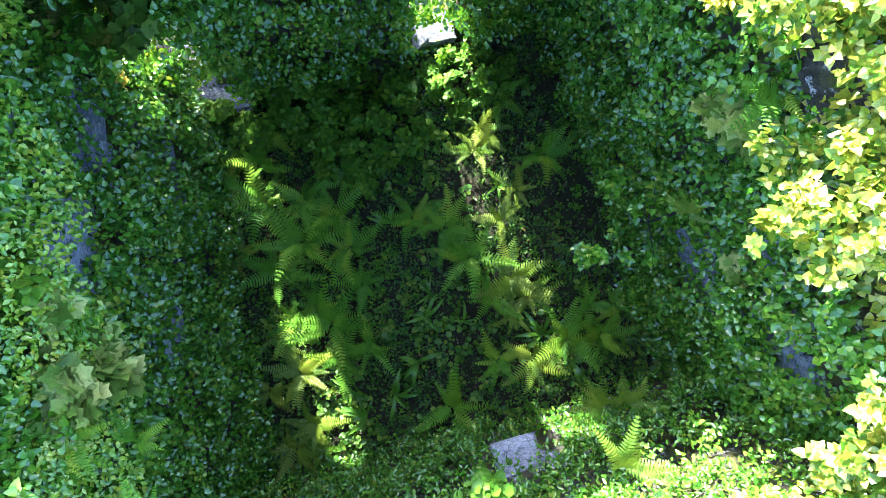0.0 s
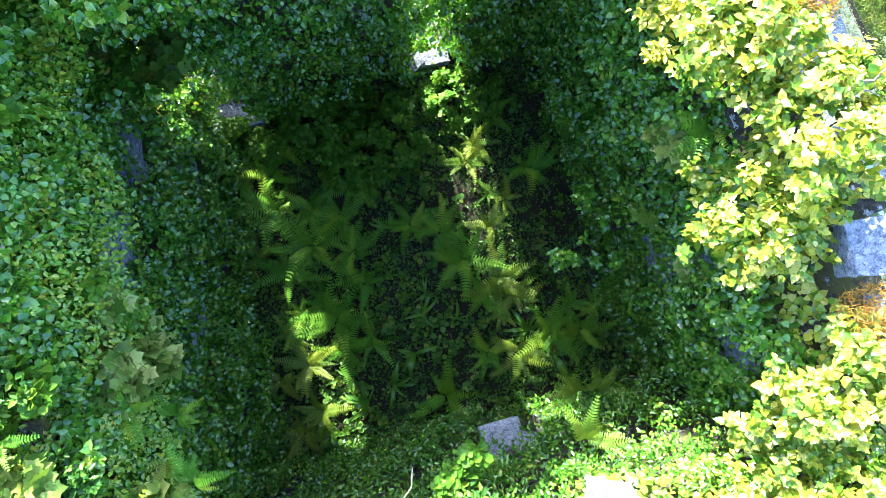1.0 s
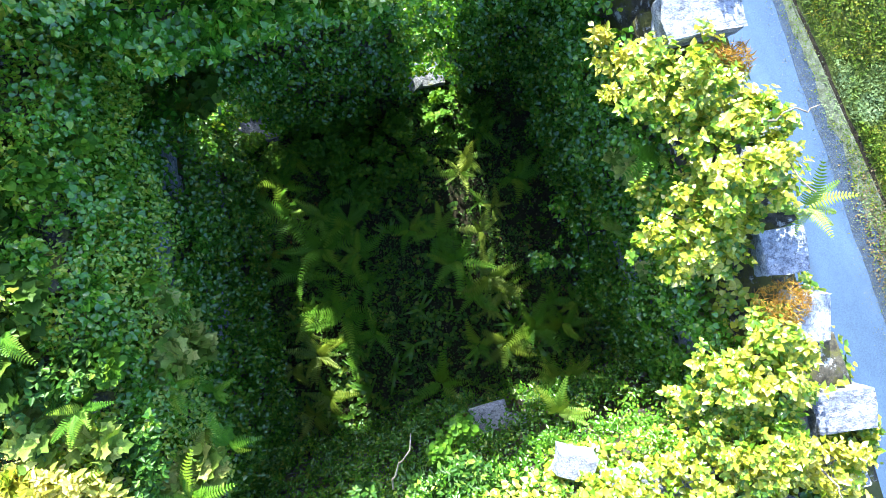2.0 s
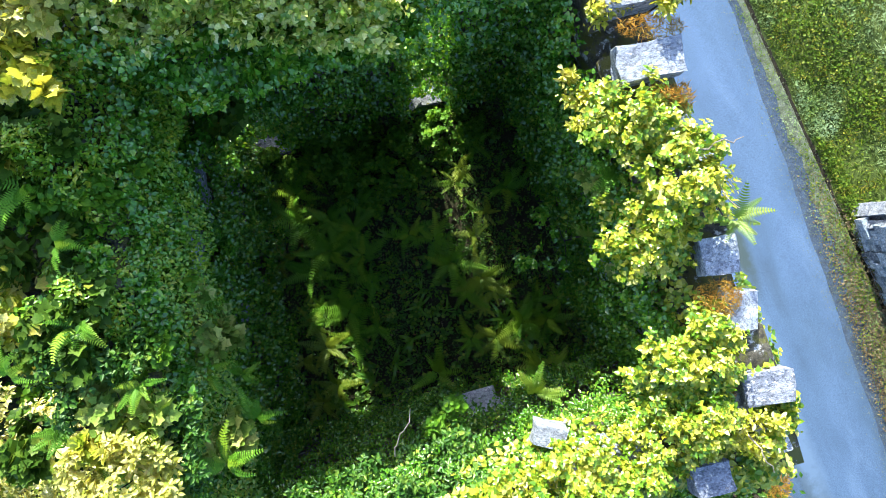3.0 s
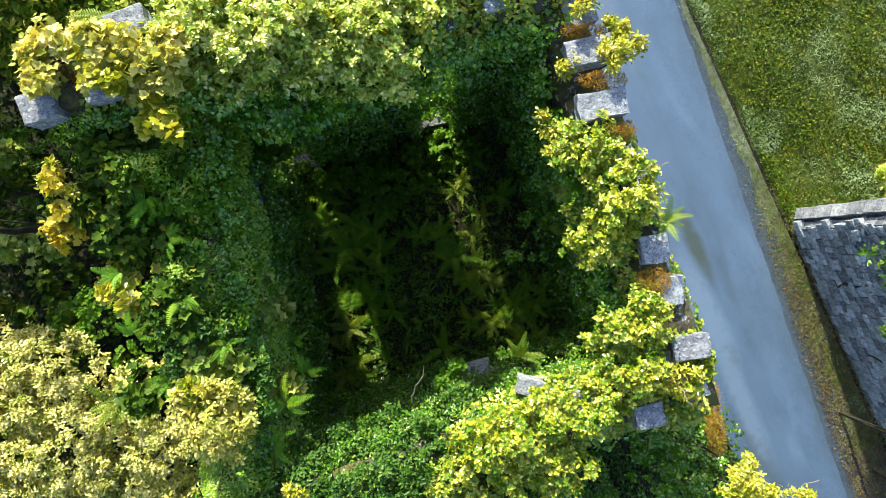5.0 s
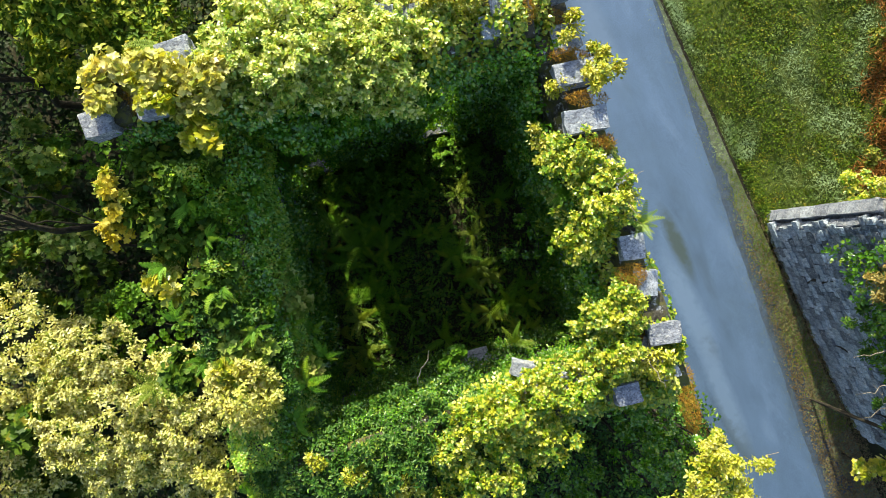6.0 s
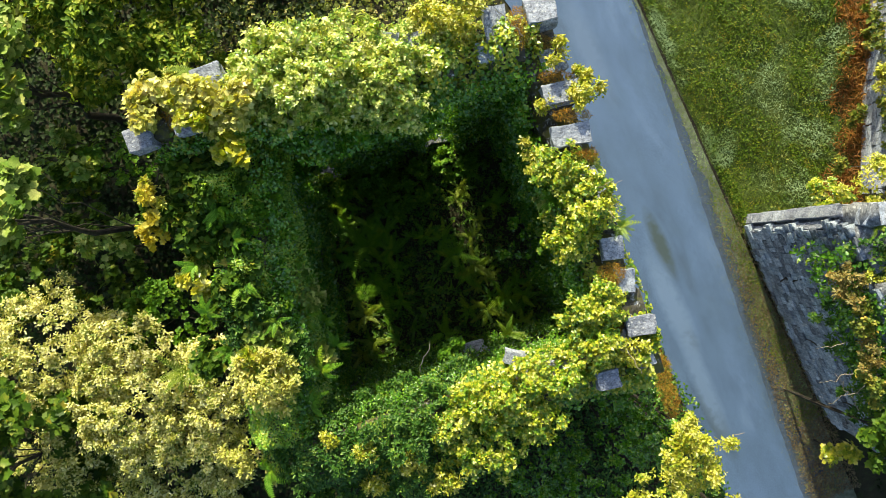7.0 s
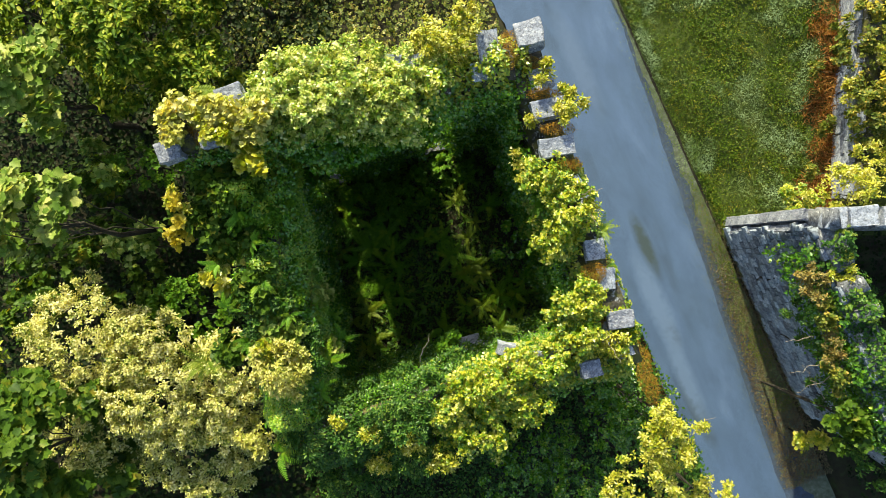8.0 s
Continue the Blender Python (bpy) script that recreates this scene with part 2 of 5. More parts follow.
M_ROAD = asphalt_material()
M_SOIL = soil_material("mossy_soil", (0.016, 0.011, 0.005), (0.03, 0.027, 0.010), (0.036, 0.06, 0.011))
M_TURF = soil_material("mossy_turf", (0.035, 0.06, 0.010), (0.07, 0.105, 0.015), (0.12, 0.145, 0.03), 1.4)
M_GRAVEL = soil_material("gravel_verge", (0.07, 0.085, 0.05), (0.13, 0.155, 0.11), (0.22, 0.24, 0.215), 7.0)
M_MARGIN = soil_material("rough_asphalt_margin", (0.035, 0.048, 0.08), (0.052, 0.08, 0.145), (0.065, 0.105, 0.19), 5.0)
M_DRAIN = soil_material("drain_mud", (0.012, 0.01, 0.008), (0.03, 0.025, 0.02), (0.06, 0.05, 0.03), 9.0)
M_BARK = soil_material("bark", (0.016, 0.013, 0.009), (0.032, 0.026, 0.019), (0.06, 0.05, 0.038), 8.0)
M_TWIG = soil_material("dry_twig", (0.22, 0.17, 0.13), (0.32, 0.27, 0.22), (0.42, 0.38, 0.33), 8.0)


# ---- mesh helpers ----
def mesh_object(name, verts, faces, mat, parent=None, label=""):
    """One mesh object from arrays; faces all with the same number of corners, or a list of tuples."""
    me = bpy.data.meshes.new(name)
    verts = np.asarray(verts, dtype=np.float32)
    if isinstance(faces, np.ndarray):
        k = faces.shape[1]
        me.vertices.add(len(verts))
        me.vertices.foreach_set("co", verts.ravel())
        me.loops.add(faces.size)
        me.loops.foreach_set("vertex_index", faces.astype(np.int32).ravel())
        me.polygons.add(len(faces))
        me.polygons.foreach_set("loop_start", np.arange(0, faces.size, k, dtype=np.int32))
        me.update(calc_edges=True)
    else:
        me.from_pydata(verts.tolist(), [], faces)
    me.materials.append(mat)
    ob = new(name, me)
    if parent:
        ob.parent = parent
    if label:
        ob["label"] = label
    return ob


def part(name, bm, mat, parent, label=""):
    me = bpy.data.meshes.new(name)
    bm.to_mesh(me)
    bm.free()
    me.materials.append(mat)
    ob = new(name, me)
    ob.parent = parent
    if label:
        ob["label"] = label
    return ob


def shared(name, me, parent, m, label=""):
    """An object of its own on a shared mesh."""
    ob = new(name, me)
    ob.parent = parent
    ob.matrix_local = m
    if label:
        ob["label"] = label
    return ob


def empty(name, loc, label, category, group="", kind=""):
    ob = new(name)
    ob.location = loc
    ob.empty_display_size = 0.2
    return tagged(ob, label, category, group, kind)


def unit(v):
    return v / np.maximum(np.linalg.norm(v, axis=-1, keepdims=True), 1e-9)


# Leaf outlines, tip towards +y, stalk end at the origin
def outline(points, fold=0.12, curl=0.0):
    """A leaf of two halves folded along the midrib: the right half's points from the stalk to the tip, mirrored."""
    right = np.array(points, dtype=float)
    n = len(right)
    ring = np.vstack([right, right[1:-1] * (-1, 1)])
    z = np.abs(ring[:, 0]) * fold * 2 - curl * ring[:, 1] ** 2
    other = [0] + list(range(n, 2 * n - 2)) + [n - 1]
    t = [(0, i, i + 1) for i in range(1, n - 1)] + [(0, other[i + 1], other[i]) for i in range(1, n - 1)]
    return np.column_stack([ring, z]), np.array(t)


LEAF_IVY = outline([(0, 0), (0.42, 0.14), (0.34, 0.52), (0, 0.98)], 0.14, 0.18)
LEAF_OVAL = outline([(0, 0), (0.25, 0.3), (0.23, 0.66), (0, 1.0)], 0.25, 0.2)
LEAF_KITE = outline([(0, 0), (0.30, 0.45), (0, 1.0)], 0.25, 0.15)
LEAF_ROUND = outline([(0, 0), (0.40, 0.25), (0.38, 0.7), (0, 0.95)], 0.15, 0.1)
LEAF_LOBED = outline([(0, 0), (0.28, -0.04), (0.5, 0.2), (0.38, 0.36), (0.5, 0.62), (0.26, 0.66), (0, 0.95)], 0.10, 0.2)
LEAF_BLADE = (np.array([[-0.06, 0, 0], [0.06, 0, 0], [0.04, 0.55, 0.05], [-0.04, 0.55, 0.05], [0, 1, -0.05]]), np.array([[0, 1, 2], [0, 2, 3], [3, 2, 4]]))
_o = outline([(0, 0.1), (0.42, 0.32), (0.40, 0.8), (0, 1.05)], 0.12, 0.1)
LEAF_TREFOIL = (np.vstack([_o[0] @ np.array([[math.cos(a), math.sin(a), 0], [-math.sin(a), math.cos(a), 0], [0, 0, 1]]) * 0.62 for a in (0, 2.0, -2.0)]),
                np.vstack([_o[1] + i * len(_o[0]) for i in range(3)]))


def scatter(leaf, P, N, size, lean=None, spread=1.0):
    """Leaves at P with normals N; lean: the way in which the tips point, mixed with chance."""
    v, t = leaf
    n = len(P)
    N = unit(N)
    T = rng.normal(size=(n, 3)) * spread
    if lean is not None:
        T = T + lean
    T = unit(T - N * np.sum(T * N, axis=1, keepdims=True))
    B = np.cross(T, N)
    s = np.asarray(size)[:, None, None]
    V = P[:, None, :] + s * (v[None, :, 0:1] * B[:, None, :] + v[None, :, 1:2] * T[:, None, :] + v[None, :, 2:3] * N[:, None, :])
    F = t[None] + (np.arange(n) * len(v))[:, None, None]
    return V.reshape(-1, 3), F.reshape(-1, 3)


def join(pieces):
    vs, fs, k = [], [], 0
    for v, f in pieces:
        vs.append(v)
        fs.append(f + k)
        k += len(v)
    return np.vstack(vs), np.vstack(fs)


def lump(P, scale, seed=0.0):
    """Smooth value noise, about -1 to 1, at points P (n x 3), from summed sines."""
    q = np.asarray(P) * scale + seed
    x, y, z = q[:, 0], q[:, 1], q[:, 2]
    return (np.sin(x + 1.3 * np.sin(y * 0.9 + seed)) + np.sin(1.1 * y + 1.7 * np.sin(z * 0.8 + 2)) + np.sin(1.2 * z + 1.5 * np.sin(x * 1.1 + 4)) + 0.6 * np.sin(2.3 * x + 2.1 * y + 1.9 * z)) / 3.0


def tube(path, radii, sides=6):
    """A tapered tube along a path of points."""
    path = np.asarray(path, dtype=float)
    d = unit(np.gradient(path, axis=0))
    ref = np.where(np.abs(d[:, 2:3]) > 0.9, np.array([[1.0, 0, 0]]), np.array([[0, 0, 1.0]]))
    a = unit(np.cross(d, ref))
    b = np.cross(d, a)
    ang = np.linspace(0, 2 * math.pi, sides, endpoint=False)
    ring = np.cos(ang)[None, :, None] * a[:, None] + np.sin(ang)[None, :, None] * b[:, None]
    v = (path[:, None] + ring * np.asarray(radii)[:, None, None]).reshape(-1, 3)
    f = []
    for i in range(len(path) - 1):
        for j in range(sides):
            k = (j + 1) % sides
            f.append((i * sides + j, i * sides + k, (i + 1) * sides + k))
            f.append((i * sides + j, (i + 1) * sides + k, (i + 1) * sides + j))
    return v, np.array(f)


def sweep(a, b, sag, n=7, wob=0.05):
    """A bent path from a to b."""
    a, b = np.asarray(a, float), np.asarray(b, float)
    t = np.linspace(0, 1, n)[:, None]
    p = a + (b - a) * t
    p[:, 2] += np.sin(t[:, 0] * math.pi) * sag
    p[1:-1] += rng.normal(size=(n - 2, 3)) * wob * np.linalg.norm(b - a) * 0.3
    return p


# ---- plan ----
ROAD_C, ROAD_D, ROAD_N = np.array([6.7, 1.8]), np.array([0.411, -0.912]), np.array([0.912, 0.411])
NW_I, NE_I, SE_I, SW_I = np.array([-4.0, 2.42]), np.array([1.75, 4.0]), np.array([3.9, -2.05]), np.array([-3.0, -4.2])
FLOOR = 0.4


def side(P, a, b):
    d = (b - a) / np.linalg.norm(b - a)
    return (P[..., 0] - a[0]) * d[1] - (P[..., 1] - a[1]) * d[0]


def inside(P, grow=0.0):
    q = [NW_I, NE_I, SE_I, SW_I]
    ok = np.ones(P.shape[:-1], bool)
    for i in range(4):
        ok &= side(P, q[i], q[(i + 1) % 4]) > -grow
    return ok


def ground_z(P):
    P = np.asarray(P, float)
    x, y = P[..., 0], P[..., 1]
    s = (P[..., :2] - ROAD_C) @ ROAD_N
    P3 = np.column_stack([x.ravel(), y.ravel(), np.zeros(x.size)])
    w = (lump(P3, 1.1).reshape(x.shape) * 0.10 + lump(P3, 3.3, 2.0).reshape(x.shape) * 0.04)
    east = np.clip(s - 2.15, 0, 5.5) * 0.27 * (y > -0.2) + np.clip(x - 11.9, 0, 0.8) * 0.9 * (y > 0.4)
    west = np.clip(-s - 1.8, 0, 0.8) * 0.35
    z = np.where(s > 0, east, west)
    far = np.hypot(x, y)
    rough = np.clip(np.abs(s) - 1.9, 0, 0.6) / 0.6
    z = z + w * rough
    z = np.where(inside(P, 0.4), FLOOR + w * 0.8, z)
    z = np.where((s > -1.8) & (s < 2.25), -0.12, z)
    return np.where(far > 60, np.minimum(z, 3.0), z)


def surface_z(P):
    """The walked-on surface: the ground, or the lane's verge where it lies over it."""
    s = (np.asarray(P, float)[..., :2] - ROAD_C) @ ROAD_N
    return np.where((s > -1.8) & (s < 2.45), np.maximum(0.03 + np.clip(s - 2.0, 0, 0.2) * 0.5, ground_z(P)), ground_z(P))


def build_ground():
    near = np.arange(-20, 20.01, 0.2)
    far = np.array([24, 30, 40, 60, 100, 200, 500, 1500.0])
    g = np.concatenate([-far[::-1], near, far])
    n = len(g)
    X, Y = np.meshgrid(g, g, indexing="ij")
    P = np.stack([X, Y], axis=-1)
    Z = ground_z(P)
    v = np.column_stack([X.ravel(), Y.ravel(), Z.ravel()])
    i = np.arange(n * n).reshape(n, n)
    f = np.stack([i[:-1, :-1], i[1:, :-1], i[1:, 1:], i[:-1, 1:]], axis=-1).reshape(-1, 4)
    ob = mesh_object("ground", v, f, M_SOIL)
    ob.data.materials.append(M_TURF)
    mid = v[f].mean(axis=1)
    turf = ((mid[:, :2] - ROAD_C) @ ROAD_N > 2.0) & (mid[:, 1] > 0.5)
    ob.data.polygons.foreach_set("material_index", turf.astype(np.int32))
    tagged(ob, "uneven mossy soil with leaf litter between plants", "ground", kind="structure")
    # road: a slightly cambered strip with ragged edges, narrowing to the south
    t = np.arange(-60, 60.01, 0.25)
    cols = np.array([0, 0.03, 0.2, 0.4, 0.6, 0.8, 0.97, 1])
    left = -1.75 + 0.05 * np.sin(t * 1.7) + 0.03 * np.sin(t * 9.3)
    right = np.clip(1.43 - 0.086 * t, 0.55, 1.9) + 0.015 * np.sin(t * 2.1 + 1) + 0.01 * np.sin(t * 5.3) + 0.008 * np.sin(t * 11.0)
    vv = []
    for k, tt in enumerate(t):
        for c in cols:
            q = ROAD_C + ROAD_D * tt + ROAD_N * (left[k] + (right[k] - left[k]) * c)
            vv.append((q[0], q[1], 0.008 + 0.06 * (1 - (2 * c - 1) ** 2) - (0.012 if c in (0, 1) else 0)))
    m = len(cols)
    i = np.arange(len(vv)).reshape(-1, m)
    f = np.stack([i[:-1, :-1], i[:-1, 1:], i[1:, 1:], i[1:, :-1]], axis=-1).reshape(-1, 4)
    tagged(mesh_object("road", np.array(vv), f, M_ROAD), "narrow worn blue-grey asphalt lane with faded wheel tracks", "road", kind="structure")
    # broken asphalt margin, gravel verge and the dark drain slit along the east side
    for name, mat, label, lo, hi in (("road_margin", M_MARGIN, "dark broken asphalt margin of the lane", 0.0, 0.5), ("verge", M_GRAVEL, "gravelly edge of the lane with moss and grit", 0.5, 1.0)):
        rows = []
        for k, tt in enumerate(t):
            for c in (lo, (lo + hi) / 2, hi):
                s = right[k] - 0.03 + (2.03 - right[k] + 0.03) * (c + (0.08 * math.sin(tt * 3.3) + 0.06 * math.sin(tt * 8.9)) * (c == 0.5))
                q = ROAD_C + ROAD_D * tt + ROAD_N * s
                rows.append((q[0], q[1], 0.004 + 0.025 * c))
        i = np.arange(len(rows)).reshape(-1, 3)
        f = np.stack([i[:-1, :-1], i[:-1, 1:], i[1:, 1:], i[1:, :-1]], axis=-1).reshape(-1, 4)
        tagged(mesh_object(name, np.array(rows), f, mat), label, "verge", kind="structure")
    rows = []
    for tt in t[(t < 1.9) & (t > -40)]:
        w = 0.02 * math.sin(tt * 3.1) + 0.015 * math.sin(tt * 7.7)
        for s, z in ((2.01 + w, 0.04), (2.02 + w, -0.08), (2.07 + w, -0.08), (2.09 + w, 0.07), (2.42, 0.12)):
            q = ROAD_C + ROAD_D * tt + ROAD_N * s
            rows.append((q[0], q[1], z))
    i = np.arange(len(rows)).reshape(-1, 5)
    f = np.stack([i[:-1, :-1], i[:-1, 1:], i[1:, 1:], i[1:, :-1]], axis=-1).reshape(-1, 4)
    drain = mesh_object("drain", np.array(rows), f, M_DRAIN)
    drain.data.materials.append(M_TURF)
    drain.data.polygons.foreach_set("material_index", (np.arange(len(f)) % 4 == 3).astype(np.int32))
    tagged(drain, "narrow dark open drain between verge and bank", "drain", kind="structure")


build_ground()


# ---- walls ----
def rough_block(name, size, mat, seed, jitter=0.07, lumpy=0.09):
    """A dressed but weathered stone: a box with worn arrises and a chipped, uneven surface."""
    bm = bmesh.new()
    bmesh.ops.create_cube(bm, size=1.0)
    bmesh.ops.bevel(bm, geom=bm.edges[:], offset=0.03, segments=1, affect="EDGES", profile=0.6)
    bmesh.ops.subdivide_edges(bm, edges=[e for e in bm.edges if e.calc_length() > 0.5], cuts=1, use_grid_fill=True)
    r = random.Random(seed)
    for v in bm.verts:
        n = noise.noise(v.co * 2.3 + Vector((seed * 3.1, 0, 0)))
        v.co = v.co * (1 + lumpy * n) + Vector([r.uniform(-jitter, jitter) * 0.5 for _ in range(3)])
        v.co = Vector((v.co.x * size[0], v.co.y * size[1], v.co.z * size[2]))
    me = bpy.data.meshes.new(name)
    bm.to_mesh(me)
    bm.free()
    me.materials.append(mat)
    return me


STONES = [rough_block("stone", (1, 1, 1), M_STONE, k, 0.09) for k in range(8)]
PALE_STONES = [rough_block("stone", (1, 1, 1), M_PALESTONE, k + 60, 0.12, 0.12) for k in range(8)]
RUBBLE = [rough_block("stone", (1, 1, 1), M_STONEJ, k + 40, 0.12, 0.16) for k in range(8)]
DARK_STONES = [rough_block("stone", (1, 1, 1), M_STONED, k + 20, 0.10, 0.12) for k in range(8)]


class Wall:
    """A rubble wall between two plan points, on the inner line a-b, growing by its thickness to the outer side."""

    def __init__(self, name, a, b, thick, outer, top, holes=(), label="", core=None, veils=()):
        self.a, self.b, self.thick = np.array(a, float), np.array(b, float), thick
        self.len = float(np.linalg.norm(self.b - self.a))
        self.d = (self.b - self.a) / self.len
        self.out = np.array(outer, float)
        self.top, self.holes, self.veils = top, holes, veils
        cell_u, cell_v = 0.4, 0.3
        nu, nv = int(self.len / cell_u) + 1, int(9.5 / cell_v)
        cu = self.len / nu
        occ = np.zeros((nu + 2, nv + 2), bool)
        for i in range(nu):
            for j in range(nv):
                u, z = (i + 0.5) * cu, (j + 0.5) * cell_v
                occ[i + 1, j + 1] = z < top(u) and not any(h[0] < u < h[1] and h[2] < z < h[3] for h in holes)
        V, F, ids = [], [], {}

        def vert(i, j, k):
            if (i, j, k) not in ids:
                u, z, w = i * cu, j * cell_v, k * thick
                r = random.Random(i * 7919 + j * 104729 + k * 31)
                p = self.at(u + r.uniform(-0.08, 0.08) * (0 < i < nu), z + r.uniform(-0.08, 0.08), w + r.uniform(-0.05, 0.05))
                ids[(i, j, k)] = len(V)
                V.append(p)
            return ids[(i, j, k)]

        for i in range(nu):
            for j in range(nv):
                if not occ[i + 1, j + 1]:
                    continue
                F.append((vert(i, j, 0), vert(i + 1, j, 0), vert(i + 1, j + 1, 0), vert(i, j + 1, 0)))
                F.append((vert(i, j, 1), vert(i, j + 1, 1), vert(i + 1, j + 1, 1), vert(i + 1, j, 1)))
                if not occ[i + 1, j + 2]:
                    F.append((vert(i, j + 1, 0), vert(i + 1, j + 1, 0), vert(i + 1, j + 1, 1), vert(i, j + 1, 1)))
                if not occ[i + 1, j]:
                    F.append((vert(i, j, 0), vert(i, j, 1), vert(i + 1, j, 1), vert(i + 1, j, 0)))
                if not occ[i, j + 1]:
                    F.append((vert(i, j, 0), vert(i, j + 1, 0), vert(i, j + 1, 1), vert(i, j, 1)))
                if not occ[i + 2, j + 1]:
                    F.append((vert(i + 1, j, 0), vert(i + 1, j, 1), vert(i + 1, j + 1, 1), vert(i + 1, j + 1, 0)))
        self.ob = mesh_object(name, np.array(V), np.array(F), core or M_MORTAR)
        tagged(self.ob, label, "wall", kind="structure")

    def at(self, u, z, w=0.0):
        q = self.a + self.d * u + self.out * w
        return np.array([q[0], q[1], z])

    def frame_at(self, u, z, w=0.0, turn=0.0, tilt=0.0):
        """A pose whose x runs along the wall."""
        p = self.at(u, z, w)
        return pose(p[0], p[1], p[2], tilt, 0, math.degrees(math.atan2(self.d[1], self.d[0])) + turn)

    def solid(self, u, z):
        return z < self.top(u) and not any(h[0] < u < h[1] and h[2] < z < h[3] for h in self.holes)

    def face_stones(self, w, count, u0, u1, z0, z1, course=0.26, mean=0.42, proud=0.04, jit=3.0, meshes=STONES):
        """Coursed face stones as parts of the wall."""
        r = random.Random(int(u0 * 100 + z0 * 10 + w * 7))
        z, made = z0, 0
        while z < z1:
            h = course * r.uniform(0.75, 1.25)
            u = u0 + r.uniform(-0.3, 0.0)
            while u < u1 and made < count:
                l = mean * r.uniform(0.55, 1.5)
                if self.solid(u + l / 2, z + h / 2):
                    m = self.frame_at(u + l / 2, z + h / 2, w + (-proud if w < 0.01 else proud) * r.uniform(-0.3, 1.0), r.uniform(-jit, jit), r.uniform(-2, 2) * max(1.0, jit / 2))
                    shared("stone", r.choice(meshes), self.ob, m @ Matrix.Diagonal((l * 0.94, 0.2, h * 0.93, 1)))
                    made += 1
                u += l
            z += h

    def rubble_face(self, u0, u1, z0, z1, course, mean, seed):
        """Small rubble past the counted stones, joined into one part."""
        r = random.Random(seed)
        raw = []
        for me in DARK_STONES:
            co = np.zeros(len(me.vertices) * 3)
            me.vertices.foreach_get("co", co)
            me.calc_loop_triangles()
            tri = np.zeros(len(me.loop_triangles) * 3, dtype=np.int32)
            me.loop_triangles.foreach_get("vertices", tri)
            raw.append((co.reshape(-1, 3), tri.reshape(-1, 3)))
        pieces, z = [], z0
        while z < z1:
            h = course * r.uniform(0.7, 1.3)
            u = u0 + r.uniform(-0.3, 0.0)
            while u < u1:
                l = mean * r.uniform(0.5, 1.5)
                if self.solid(u + l / 2, z + h / 2):
                    m = np.array(self.frame_at(u + l / 2, z + h / 2, -0.05 * r.random(), r.uniform(-3, 3), r.uniform(-3, 3)) @ Matrix.Diagonal((l * 0.92, 0.2, h * 0.9, 1)))
                    co, tri = r.choice(raw)
                    pieces.append((co @ m[:3, :3].T + m[:3, 3], tri))
                u += l
            z += h
        o = mesh_object("rubble", *join(pieces), M_RUBBLE, self.ob)
        o["kind"] = "stuff"

    def cap_stones(self, rows, meshes=STONES):
        """Single stones on the wall's top: u, across, z, length, width, height, turn, tilt."""
        for k, (u, w, z, l, wd, h, turn, tilt) in enumerate(rows):
            shared("stone", meshes[k % 8], self.ob, self.frame_at(u, z, w, turn, tilt) @ Matrix.Diagonal((l, wd, h, 1)))


def stones_at(wall, rows, meshes=STONES):
    """Single stones at x, y, z with length, width, height, turn and tilt, parts of the wall."""
    for k, (x, y, z, l, wd, h, turn, tilt) in enumerate(rows):
        shared("stone", meshes[(k * 3) % 8], wall.ob, pose(x, y, z, tilt, tilt * 0.5, turn) @ Matrix.Diagonal((l, wd, h, 1)))


def outward(a, b):
    d = (b - a) / np.linalg.norm(b - a)
    return np.array([-d[1], d[0]])


def steps(rows):
    """A ragged top: height linear between (u, z) rows, broken in courses."""
    us, zs = [r[0] for r in rows], [r[1] for r in rows]
    return lambda u: float(np.interp(u, us, zs)) + 0.18 * math.sin(u * 3.7) + 0.1 * math.sin(u * 8.1)


NW_X = NW_I - 0.8 * (NE_I - NW_I) / np.linalg.norm(NE_I - NW_I) * 1.9
w_north = Wall("wall_north", NW_X, NE_I + (NE_I - NW_I) / np.linalg.norm(NE_I - NW_I) * 0.85, 0.8, outward(NW_I, NE_I), steps([(0, 8.1), (3.2, 7.9), (4.5, 7.4), (8, 6.9)]),
               holes=[(1.4, 2.45, 0.75, 4.7), (5.1, 5.95, 0.65, 6.5)], veils=[(0.62, 0.5), (1.15, 0.15)], label="ruined ivy-covered rubble stone wall with two tall openings")
w_east = Wall("wall_east", NE_I, SE_I, 0.8, outward(NE_I, SE_I), steps([(0, 6.6), (3, 6.4), (6.4, 6.5)]), label="ragged ruined rubble stone wall beside the lane")
w_south = Wall("wall_south", SE_I + (SE_I - SW_I) / np.linalg.norm(SE_I - SW_I) * 0.8, SW_I, 0.8, outward(SE_I, SW_I), steps([(0, 6.4), (2, 5.8), (4, 6.2), (8, 6.4)]), label="ruined rubble stone wall buried in ivy")
w_west = Wall("wall_west", SW_I, NW_I, 0.8, outward(SW_I, NW_I), steps([(0, 6.2), (3, 6.6), (6.6, 7.6)]), label="ruined rubble stone wall hung with ivy")


